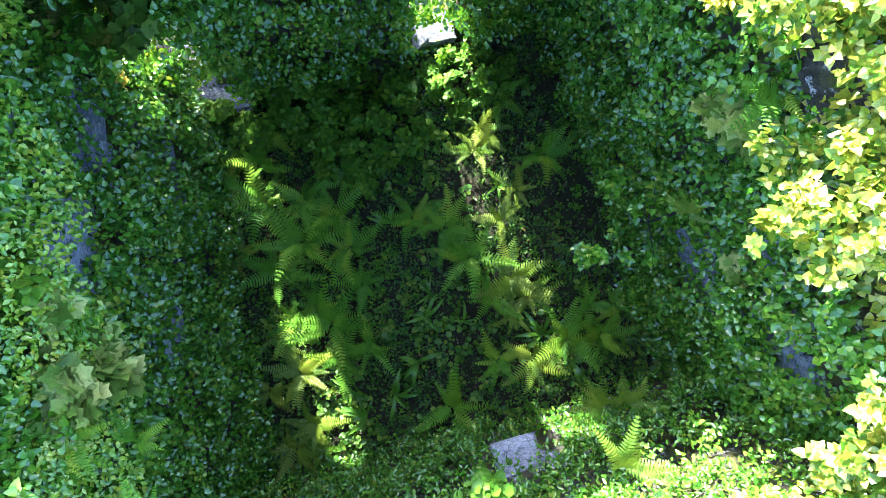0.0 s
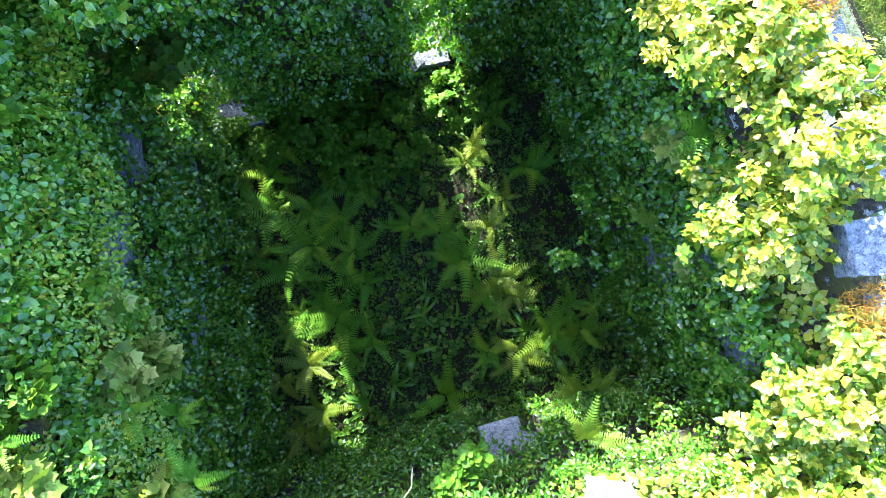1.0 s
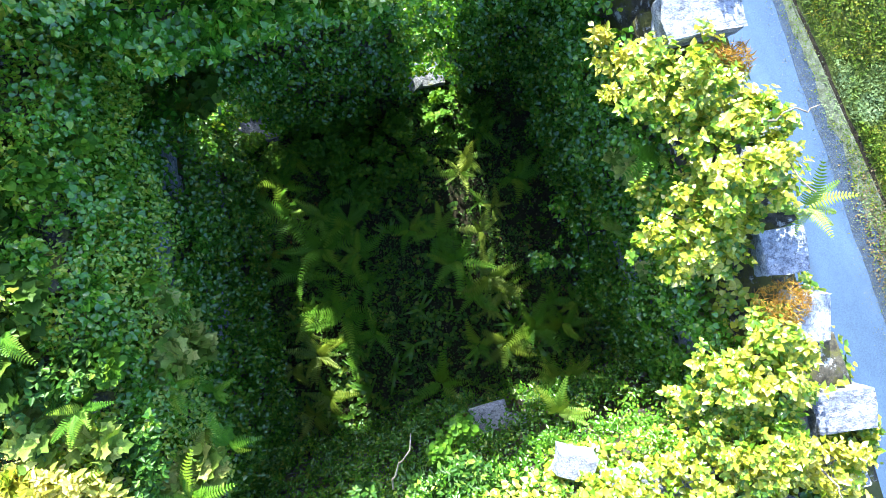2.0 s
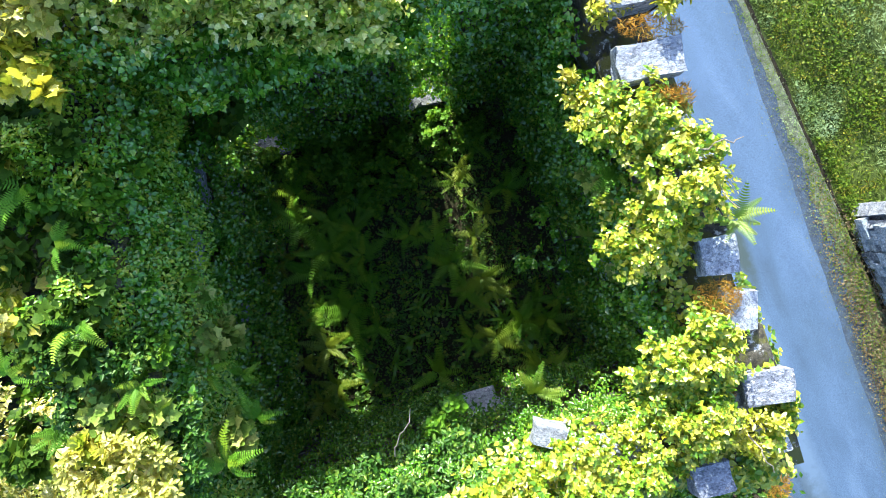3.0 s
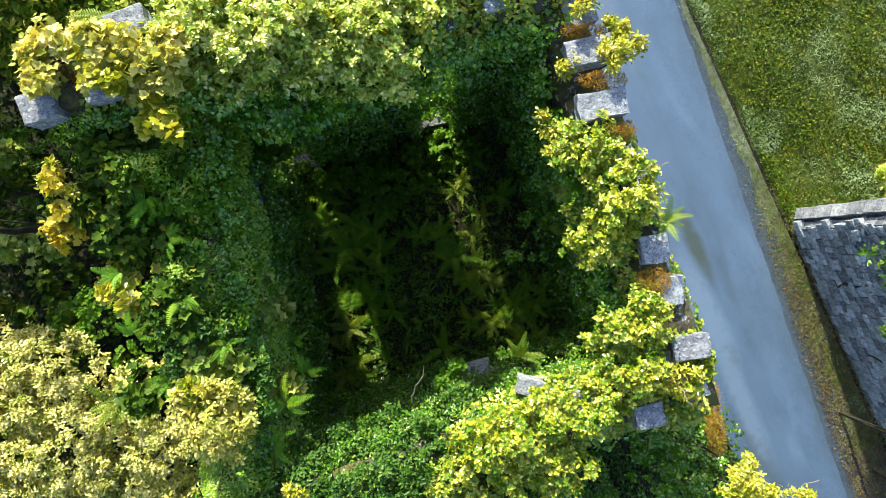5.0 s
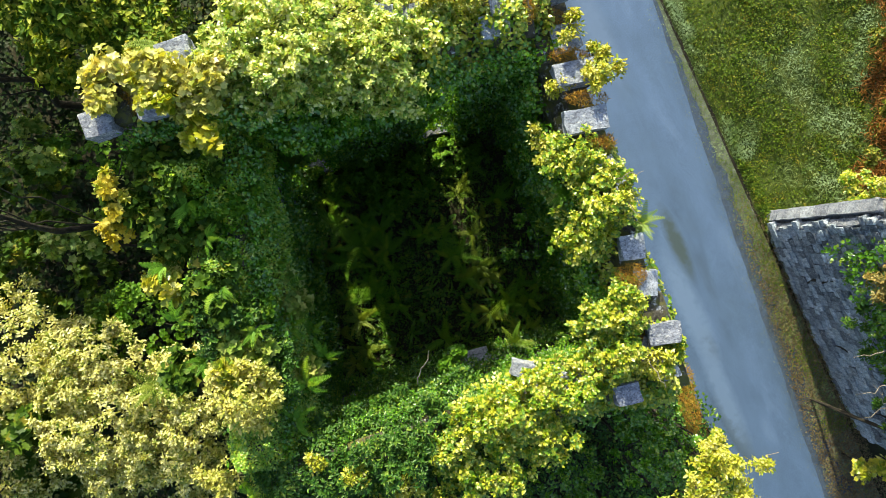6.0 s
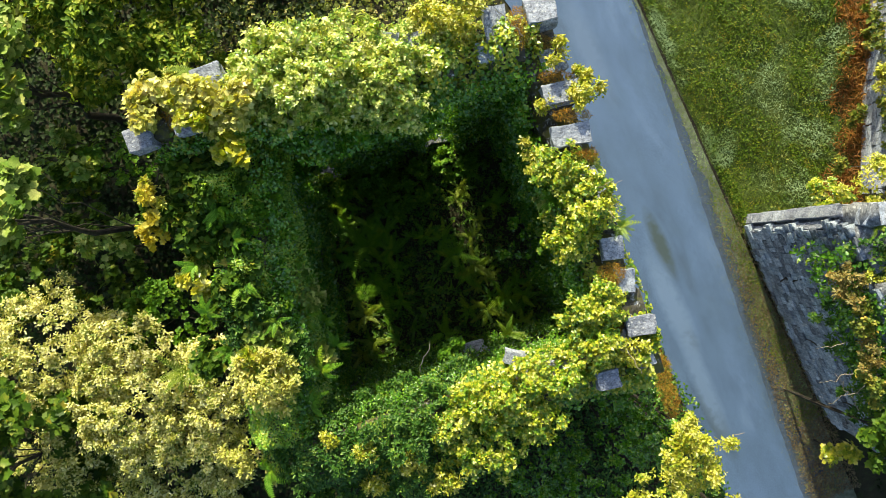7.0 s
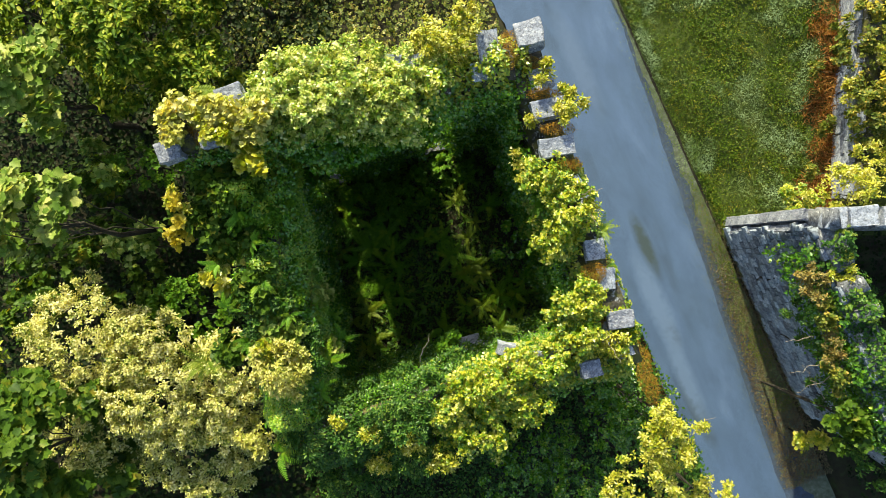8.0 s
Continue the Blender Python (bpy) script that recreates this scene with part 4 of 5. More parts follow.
BUSHES = [
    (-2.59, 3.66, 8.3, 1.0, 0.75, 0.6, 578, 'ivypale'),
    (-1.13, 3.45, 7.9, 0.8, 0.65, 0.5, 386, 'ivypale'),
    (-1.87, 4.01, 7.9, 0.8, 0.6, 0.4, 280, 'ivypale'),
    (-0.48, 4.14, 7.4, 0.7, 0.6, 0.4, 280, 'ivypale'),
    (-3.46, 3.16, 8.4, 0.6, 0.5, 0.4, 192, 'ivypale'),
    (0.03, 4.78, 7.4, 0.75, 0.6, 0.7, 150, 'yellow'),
    (0.35, 4.6, 7.3, 0.4, 0.4, 0.4, 60, 'yellow'),
    (-5.28, 2.76, 8.52, 0.65, 0.45, 0.3, 70, 'lobedP'),
    (-4.08, 2.64, 8.52, 0.5, 0.45, 0.35, 70, 'lobedP'),
    (-3.85, 1.95, 8.5, 0.32, 0.3, 0.22, 26, 'lobedY'),
    (-4.93, 1.28, 7.75, 0.75, 0.7, 0.45, 110, 'lobed'),
    (-5.61, 1.08, 7.95, 0.25, 0.25, 0.2, 22, 'yellow'),
    (-4.61, 0.34, 7.35, 0.6, 0.6, 0.35, 80, 'lobed'),
    (-5.13, -0.45, 7.35, 0.2, 0.3, 0.2, 16, 'yellow'),
    (-3.98, -1.24, 7.25, 0.6, 0.8, 0.35, 170, 'narrow'),
    (-3.15, -2.35, 6.85, 0.5, 0.6, 0.35, 130, 'narrow'),
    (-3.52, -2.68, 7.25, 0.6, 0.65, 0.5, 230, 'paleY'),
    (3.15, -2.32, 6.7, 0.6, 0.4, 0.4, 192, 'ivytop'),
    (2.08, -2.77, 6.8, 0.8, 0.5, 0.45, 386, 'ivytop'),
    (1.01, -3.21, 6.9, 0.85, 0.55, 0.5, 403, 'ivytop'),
    (-0.04, -3.5, 6.7, 0.7, 0.6, 0.5, 230, 'narrow'),
    (-0.96, -4.0, 6.9, 0.7, 0.6, 0.5, 160, 'narrow'),
    (-0.46, -4.87, 6.2, 0.9, 0.7, 0.5, 200, 'narrow'),
    (1.03, -4.28, 6.6, 0.9, 0.5, 0.4, 315, 'ivytop'),
    (2.1, -3.68, 6.6, 0.7, 0.4, 0.35, 192, 'ivytop'),
    (-1.77, -4.32, 6.7, 0.5, 0.45, 0.4, 80, 'narrow'),
    (-1.54, -4.17, 7.0, 0.25, 0.2, 0.2, 24, 'yellow'),
    (-2.26, -3.91, 7.0, 0.15, 0.2, 0.15, 12, 'yellow'),
    (-2.97, -4.66, 6.0, 0.8, 0.7, 0.5, 190, 'narrow'),
    (-1.91, -5.77, 5.6, 0.9, 0.6, 0.5, 180, 'narrow'),
    (0.3, -2.35, 5.4, 0.28, 0.25, 0.25, 30, 'oval'),
    (2.56, 1.7, 7.1, 0.5, 0.45, 0.4, 210, 'ivytop'),
    (3.08, 0.98, 7.1, 0.6, 0.6, 0.45, 351, 'ivytop'),
    (2.82, 0.34, 6.7, 0.6, 0.5, 0.4, 245, 'ivytop'),
    (1.97, 2.09, 6.6, 0.25, 0.35, 0.2, 40, 'yellow'),
    (2.93, 3.17, 7.2, 0.3, 0.25, 0.2, 40, 'yellow'),
    (2.41, 4.07, 7.2, 0.3, 0.3, 0.2, 40, 'yellow'),
    (3.36, -1.1, 7.0, 0.5, 0.5, 0.35, 227, 'ivytop'),
    (3.02, -1.52, 6.7, 0.4, 0.4, 0.3, 140, 'ivytop'),
    (3.49, -1.88, 7.0, 0.4, 0.35, 0.3, 157, 'ivytop'),
    (4.45, -2.07, 6.6, 0.35, 0.4, 0.3, 105, 'ivytop'),
    (2.16, 0.24, 3.9, 0.6, 0.6, 0.4, 40, 'ivy'),
    (5.79, -4.52, 6.0, 0.75, 0.75, 0.7, 200, 'yellow'),
    (5.22, -5.77, 5.6, 1.0, 0.8, 0.7, 240, 'yellow'),
    (7.03, -6.42, 5.0, 0.9, 0.6, 0.6, 130, 'yellow'),
    (4.26, -6.42, 4.2, 1.0, 0.8, 0.6, 150, 'ivy'),
    (10.69, 1.56, 2.6, 0.6, 0.5, 0.5, 192, 'ivytop'),
    (10.34, 1.67, 5.4, 0.9, 0.5, 0.4, 150, 'yellow'),
    (11.3, -0.3, 2.6, 0.9, 0.6, 0.6, 120, 'narrow'),
    (10.9, -1.9, 3.2, 0.8, 0.9, 0.6, 190, 'narrow'),
    (10.02, -0.69, 4.4, 0.4, 0.4, 0.4, 60, 'bracken'),
    (11.5, -3.6, 3.4, 0.9, 1.0, 0.6, 210, 'narrow'),
    (11.81, -5.88, 1.5, 0.6, 0.45, 0.4, 46, 'lobedY'),
    (12.2, -1.7, 3.0, 1.0, 1.0, 0.6, 200, 'narrow'),
    (12.39, -5.68, 3.6, 0.9, 0.9, 0.6, 170, 'narrow'),
    (12.71, 5.64, 2.6, 0.9, 1.0, 0.6, 170, 'bank'),
    (12.71, 3.62, 2.6, 0.7, 0.9, 0.6, 150, 'bank'),
    (-9.66, -2.4, 4.2, 1.6, 1.5, 1.1, 1014, 'pale'),
    (-7.26, -3.75, 4.4, 1.7, 1.5, 1.1, 1170, 'pale'),
    (-5.09, -3.03, 5.0, 1.1, 1.0, 0.8, 546, 'pale'),
    (-6.56, -5.61, 3.8, 1.7, 1.3, 1.0, 936, 'pale'),
    (-9.41, -4.98, 3.8, 1.4, 1.3, 0.9, 585, 'pale'),
    (-7.11, -1.84, 3.6, 1.3, 1.0, 0.8, 240, 'oval'),
    (-10.04, 0.43, 1.9, 1.2, 0.9, 0.9, 110, 'lobed'),
    (-9.21, -1.29, 2.2, 1.2, 0.9, 0.8, 110, 'lobed'),
    (-3.88, 4.86, 3.0, 1.3, 1.0, 0.8, 150, 'bramble'),
    (0.03, 4.84, 7.6, 0.7, 0.5, 0.7, 22, 'wisp'),
    (0.55, 5.2, 7.3, 0.4, 0.4, 0.5, 14, 'wisp'),
    (3.08, 3.32, 7.1, 0.4, 0.3, 0.2, 8, 'wisp'),
    (5.83, -4.29, 6.3, 0.7, 0.6, 0.6, 16, 'wisp'),
    (11.73, 5.69, 1.8, 0.2, 0.35, 0.2, 20, 'bank'),
    (12.03, 3.94, 1.8, 0.25, 0.3, 0.25, 24, 'bank'),
    (11.7, 2.55, 1.7, 0.3, 0.25, 0.25, 24, 'bank'),
    (12.52, 6.71, 2.9, 0.9, 0.9, 0.6, 120, 'bank'),
    (12.2, 4.96, 2.6, 0.4, 0.6, 0.4, 50, 'yellow'),
    (12.65, 4.49, 3.2, 0.7, 0.8, 0.5, 110, 'bank'),
    (12.44, 2.66, 3.4, 0.7, 0.6, 0.5, 110, 'yellow'),
    (12.11, 6.61, 2.2, 0.3, 0.5, 0.3, 40, 'bank'),
    (-10.86, 1.99, 2.0, 1.2, 0.9, 0.8, 110, 'lobed'),
    (-11.19, -0.41, 3.2, 1.2, 1.0, 0.8, 120, 'lobed'),
    (-8.67, 2.55, 3.0, 1.0, 0.9, 0.7, 120, 'oval'),
    (-11.3, -1.82, 3.8, 1.0, 1.0, 0.7, 90, 'lobed'),
    (3.05, -5.53, 3.0, 1.0, 0.9, 0.6, 120, 'ivy'),
    (3.71, -6.52, 3.0, 1.0, 0.8, 0.6, 120, 'ivy'),
    (2.02, -6.54, 3.4, 1.0, 0.8, 0.6, 120, 'ivy'),
    (5.09, -4.44, 3.4, 0.7, 0.8, 0.6, 90, 'ivy'),
    (2.96, 3.67, 7.0, 0.3, 0.25, 0.2, 30, 'yellow'),
    (2.26, 3.03, 6.9, 0.25, 0.3, 0.2, 30, 'yellow'),
    (4.1, -2.03, 6.9, 0.3, 0.3, 0.25, 40, 'yellow'),
    (-4.73, -2.2, 6.95, 0.4, 0.4, 0.3, 40, 'lobed'),
    (-4.32, -0.7, 7.45, 0.35, 0.35, 0.25, 30, 'lobed'),
    (-7.93, -2.64, 4.6, 1.2, 1.1, 0.8, 546, 'pale'),
    (-5.93, -4.28, 4.7, 1.2, 1.0, 0.8, 507, 'pale'),
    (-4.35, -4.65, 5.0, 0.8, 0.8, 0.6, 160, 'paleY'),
    (-5.65, 0.89, 7.95, 0.25, 0.28, 0.2, 22, 'amber'),
    (-5.6, 0.33, 7.65, 0.25, 0.3, 0.2, 20, 'amber'),
    (-4.45, 1.46, 7.85, 0.5, 0.4, 0.3, 60, 'lobed'),
    (-5.18, 0.58, 7.75, 0.5, 0.4, 0.3, 50, 'lobed'),
    (-4.09, -0.19, 7.35, 0.4, 0.5, 0.25, 40, 'lobed'),
    (-4.55, 2.9, 8.72, 0.5, 0.4, 0.3, 50, 'lobedP'),
    (-3.01, 2.94, 8.3, 0.35, 0.3, 0.25, 30, 'lobedG'),
    (-4.22, -0.97, 7.35, 0.45, 0.5, 0.25, 44, 'lobed'),
    (-3.61, -1.84, 7.15, 0.4, 0.4, 0.25, 34, 'lobedG'),
    (-4.9, -0.7, 7.45, 0.3, 0.35, 0.25, 30, 'lobedY'),
    (-3.85, -2.16, 7.25, 0.25, 0.25, 0.2, 18, 'lobedY'),
    (-2.1, 2.82, 8.0, 0.9, 0.5, 0.45, 300, 'ivypale'),
    (-0.92, 2.75, 7.5, 0.8, 0.45, 0.4, 230, 'ivypale'),
    (-3.08, 2.61, 8.0, 0.5, 0.4, 0.35, 140, 'ivypale'),
    (-8.55, 0.08, 3.6, 0.9, 0.7, 0.5, 70, 'lobedG'),
    (-9.51, 2.32, 3.6, 0.8, 0.7, 0.5, 50, 'lobedG'),
    (-3.83, -0.5, 5.3, 0.35, 0.35, 0.25, 24, 'lobedG'),
    (-3.82, -1.84, 4.9, 0.4, 0.35, 0.25, 30, 'lobedG'),
    (-3.82, -1.56, 4.2, 0.3, 0.3, 0.2, 16, 'lobedG'),
    (-3.84, -1.19, 5.4, 0.35, 0.3, 0.25, 22, 'lobedG'),
    (-3.92, 2.23, 4.9, 0.25, 0.25, 0.2, 12, 'lobedG'),
    (-3.22, 2.07, 4.9, 0.4, 0.3, 0.35, 40, 'lobed'),
    (-3.43, 1.81, 5.2, 0.35, 0.3, 0.3, 30, 'ivy'),
    (-3.03, 2.16, 4.6, 0.3, 0.25, 0.4, 30, 'ivy'),
    (3.1, -0.05, 4.6, 0.25, 0.35, 0.2, 22, 'lobedG'),
    (2.53, 1.11, 5.6, 0.25, 0.25, 0.2, 16, 'lobedG'),
    (-3.95, 2.2, 4.05, 0.26, 0.24, 0.2, 26, 'amber'),
    (-3.85, 1.95, 3.6, 0.14, 0.13, 0.1, 8, 'amber'),
    (-5.35, 2.45, 8.67, 0.4, 0.35, 0.25, 40, 'lobedP'),
    (-4.45, 2.5, 8.72, 0.45, 0.35, 0.3, 50, 'lobedY'),
    (-3.75, 2.75, 8.72, 0.4, 0.35, 0.3, 44, 'lobedP'),
    (-2.45, 3.2, 8.5, 0.75, 0.6, 0.5, 338, 'ivypale'),
    (-1.7, 3.1, 8.1, 0.6, 0.5, 0.45, 234, 'ivypale'),
    (-1.2, -3.45, 5.7, 0.6, 0.45, 0.5, 130, 'narrow'),
    (-0.35, -3.15, 5.5, 0.6, 0.4, 0.5, 130, 'narrow'),
    (0.55, -2.85, 5.6, 0.5, 0.4, 0.45, 110, 'narrow'),
    (-2.05, -3.75, 5.9, 0.55, 0.45, 0.5, 120, 'narrow'),
    (0.45, -3.7, 6.9, 0.5, 0.4, 0.35, 156, 'ivytop'),
    (-0.5, -4.35, 6.8, 0.35, 0.3, 0.3, 50, 'yellow'),
    (0.1, -4.9, 6.5, 0.4, 0.35, 0.3, 60, 'yellow'),
    (-1.35, -5.0, 6.2, 0.4, 0.35, 0.3, 50, 'yellow'),
    (9.75, -0.75, 5.2, 0.35, 0.5, 0.3, 70, 'bracken'),
    (10.1, -1.6, 5.0, 0.3, 0.5, 0.3, 60, 'bank'),
    (10.35, -2.3, 4.9, 0.35, 0.5, 0.3, 60, 'bracken'),
    (10.6, -3.1, 4.8, 0.3, 0.5, 0.3, 60, 'bank'),
    (10.3, -0.2, 5.3, 0.4, 0.4, 0.25, 60, 'yellow'),
    (10.9, -4.3, 4.6, 0.5, 0.5, 0.35, 46, 'lobed'),
    (11.3, -4.9, 4.5, 0.5, 0.5, 0.35, 46, 'lobed'),
    (-3.25, -0.4, 5.9, 0.3, 0.3, 0.2, 18, 'lobedG'),
    (-3.2, -1.2, 6.0, 0.3, 0.3, 0.2, 18, 'lobedG'),
    (-2.95, -1.05, 5.4, 0.25, 0.25, 0.2, 12, 'lobedG'),
    (-2.75, -2.5, 6.1, 0.3, 0.3, 0.2, 18, 'lobedG'),
    (4.5, -3.5, 4.4, 0.6, 0.6, 0.5, 110, 'ivy'),
    (5.1, -3.7, 4.0, 0.5, 0.6, 0.5, 90, 'ivy'),
    (5.4, -4.7, 4.4, 0.7, 0.6, 0.5, 110, 'ivy'),
    (4.6, -4.7, 4.2, 0.8, 0.7, 0.5, 130, 'ivy'),
    (-2.5, 2.3, 7.4, 0.8, 0.45, 0.5, 170, 'ivy'),
    (-1.5, 2.45, 7.2, 0.7, 0.4, 0.5, 150, 'ivy'),
    (-0.6, 2.8, 6.9, 0.6, 0.4, 0.4, 110, 'ivy'),
    # Ivy added inside the right opening to dim its sun strip.
    (-0.16, 3.5, 3.0, 0.4, 0.35, 0.8, 70, 'ivy'),
    (-0.1, 3.55, 4.4, 0.35, 0.3, 0.5, 45, 'ivy'),
    (-3.75, 0.95, 7.2, 0.38, 0.4, 0.28, 48, 'oval'),
    (-3.85, 0.25, 7.15, 0.38, 0.4, 0.28, 62, 'ivy'),
    (-3.65, -0.5, 6.95, 0.38, 0.4, 0.28, 48, 'ivy'),
    (-3.55, -1.2, 6.85, 0.38, 0.4, 0.28, 62, 'oval'),
    (-3.35, -1.9, 6.6, 0.38, 0.4, 0.28, 48, 'ivy'),
    (-3.45, 0.55, 6.4, 0.38, 0.4, 0.28, 62, 'ivy'),
    (-3.35, -0.25, 6.2, 0.38, 0.4, 0.28, 48, 'oval'),
    (-3.15, -1.4, 6.05, 0.38, 0.4, 0.28, 62, 'ivy'),
    (-4.2, -0.6, 7.25, 0.38, 0.4, 0.28, 48, 'ivy'),
    (-4.25, 0.7, 7.4, 0.38, 0.4, 0.28, 62, 'oval'),
    (13.2, 7.8, 3.0, 0.8, 0.9, 0.6, 140, 'bank'),
    (13.3, 6.0, 3.2, 0.8, 0.9, 0.6, 120, 'yellow'),
    (13.3, 4.6, 3.2, 0.8, 0.8, 0.6, 120, 'bank'),
    (13.2, 3.2, 3.4, 0.7, 0.7, 0.5, 110, 'bank'),
    (12.9, 5.3, 3.2, 0.3, 0.4, 0.3, 30, 'amber'),
    (12.8, 7.2, 3.2, 0.3, 0.4, 0.3, 30, 'amber'),
]
FERNS = [
    (-2.23, 0.1, 0.6, 9, 0.85, 0),
    (-1.77, -1.22, 0.6, 9, 0.8, 0),
    (-2.86, 0.74, 0.6, 8, 0.75, 0),
    (-3.23, -0.08, 0.6, 6, 0.5, 1),
    (0.42, -0.13, 0.6, 8, 0.75, 0),
    (0.05, 0.37, 0.6, 7, 0.6, 0),
    (1.61, 1.51, 0.6, 8, 0.65, 0),
    (0.15, -2.54, 0.6, 8, 0.75, 0),
    (-1.18, -1.54, 0.6, 6, 0.6, 0),
    (-2.27, -2.0, 0.6, 9, 0.7, 1),
    (-2.04, -2.82, 0.6, 7, 0.6, 1),
    (1.97, -1.45, 0.6, 8, 0.7, 0),
    (1.06, -0.45, 0.6, 8, 0.7, 1),
    (1.1, -1.09, 0.6, 5, 0.35, 1),
    (0.88, -1.81, 0.6, 7, 0.6, 0),
    (-1.5, 0.01, 0.6, 7, 0.7, 0),
    (0.6, 1.91, 0.7, 6, 0.5, 1),
    (0.51, 1.59, 0.7, 5, 0.55, 1),
    (-2.75, 1.86, 0.7, 6, 0.55, 0),
    (2.52, -1.36, 0.6, 7, 0.65, 0),
    (-0.49, 0.47, 0.6, 6, 0.6, 0),
    (-2.04, -0.9, 0.6, 6, 0.5, 0),
    (2.33, -0.9, 0.6, 6, 0.5, 0),
    (-2.8, -2.29, 0.5, 5, 0.5, 1),
    (-2.59, -1.45, 0.6, 5, 0.4, 1),
    (-3.37, 1.01, 0.6, 5, 0.5, 1),
    (2.0, -1.95, 3.0, 7, 0.5, 1),
    (2.25, -1.9, 3.0, 5, 0.4, 1),
    (-3.44, -0.86, 5.6, 8, 0.6, 0),
    (-3.25, -1.61, 5.6, 7, 0.5, 0),
    (-3.43, -2.01, 5.7, 7, 0.5, 0),
    (2.6, 1.26, 6.0, 6, 0.5, 0),
    (2.6, 0.37, 4.2, 5, 0.3, 1),
    (3.02, -0.19, 5.4, 5, 0.35, 1),
    (-4.62, 3.36, 8.3, 7, 0.5, 1),
    (-5.1, 2.94, 8.3, 6, 0.4, 1),
    (-4.84, -0.31, 7.65, 7, 0.38, 0),
    (-4.36, 0.84, 7.75, 7, 0.45, 0),
    (-3.93, -0.7, 7.45, 7, 0.45, 0),
    (-3.48, -2.31, 7.15, 7, 0.41, 1),
    (-4.1, 0.2, 7.55, 7, 0.38, 0),
    (-4.65, -1.28, 7.55, 6, 0.38, 0),
    (-3.35, -1.45, 7.15, 6, 0.34, 0),
    (-2.56, -2.64, 6.4, 7, 0.5, 0),
    (-5.9, -2.84, 5.2, 7, 0.8, 1),
    (-3.91, -5.06, 5.6, 7, 0.7, 0),
    (-3.18, -4.52, 6.0, 6, 0.6, 0),
    (3.79, 0.53, 7.0, 5, 0.45, 1),
    (-4.33, -2.07, 6.95, 6, 0.38, 0),
    (1.62, -1.97, 5.2, 6, 0.5, 1),
    (10.19, 0.65, 5.4, 5, 0.45, 1),
    (-2.28, -2.15, 6.0, 5, 0.4, 0),
    (-2.78, -3.34, 6.3, 6, 0.5, 0),
    (-3.0, -1.5, 5.9, 5, 0.4, 0),
    (-3.1, -0.75, 5.6, 5, 0.42, 0),
    (-2.65, -1.65, 5.5, 5, 0.36, 0),
    (-2.7, -2.1, 5.6, 5, 0.36, 1),
    (-2.6, -0.35, 0.6, 7, 0.7, 0),
    (-1.75, 0.55, 0.6, 7, 0.75, 0),
    (-2.2, 0.75, 0.6, 6, 0.7, 0),
    (-1.3, -0.55, 0.6, 6, 0.65, 0),
    (-1.65, -1.75, 0.6, 7, 0.65, 0),
    (-2.4, -1.1, 0.6, 6, 0.6, 0),
    (0.75, -0.75, 0.6, 6, 0.6, 0),
    (1.35, -0.75, 0.6, 6, 0.6, 1),
    (1.45, -1.75, 0.6, 6, 0.6, 1),
    (2.75, -0.9, 0.6, 6, 0.55, 0),
    (0.95, 0.45, 0.6, 5, 0.5, 1),
    (1.2, 0.95, 0.6, 5, 0.5, 1),
    (-2.95, 1.35, 0.6, 6, 0.6, 0),
    (-1.55, 1.15, 0.6, 5, 0.55, 0),
    (0.9, 2.4, 0.6, 5, 0.5, 0),
    (-2.35, -3.2, 0.55, 6, 0.55, 1),
]
STRAPS = [
    (-1.23, -2.69, 0.55, 9, 0.45),
    (-0.4, -1.82, 0.55, 8, 0.4),
    (-0.27, -1.09, 0.55, 6, 0.35),
    (-1.91, -3.2, 0.55, 8, 0.4),
    (-0.86, 0.42, 0.55, 6, 0.35),
    (-0.77, -2.37, 0.55, 7, 0.4),
    (1.61, -1.37, 0.55, 7, 0.45),
    (0.88, 1.02, 0.55, 5, 0.35),
    (2.07, -1.82, 0.55, 7, 0.4),
    (-0.22, -0.73, 0.5, 5, 0.3),
    (0.33, -1.19, 0.5, 5, 0.3),
    (-1.51, -2.29, 0.5, 6, 0.35),
]
MOSSES = [
    (1.58, 4.6, 7.25, 0.24, 0.46, 1000),
    (2.77, 2.87, 7.0, 0.42, 0.16, 698),
    (2.45, 3.68, 6.95, 0.4, 0.14, 582),
    (3.65, -0.45, 6.85, 0.3, 0.25, 780),
    (2.97, 2.04, 6.95, 0.3, 0.14, 436),
    (2.06, 4.4, 6.95, 0.3, 0.18, 561),
    (3.75, -1.52, 6.7, 0.2, 0.3, 624),
    (3.2, 2.06, 6.8, 0.15, 0.2, 312),
    (5.53, -3.1, 4.6, 0.2, 0.6, 1248),
    (6.07, -3.92, 3.6, 0.2, 0.5, 1040),
    (4.94, -2.35, 5.6, 0.2, 0.4, 832),
    (1.14, 4.12, 7.0, 0.15, 0.25, 390),
    (-5.04, 2.52, 8.3, 0.3, 0.25, 780),
]
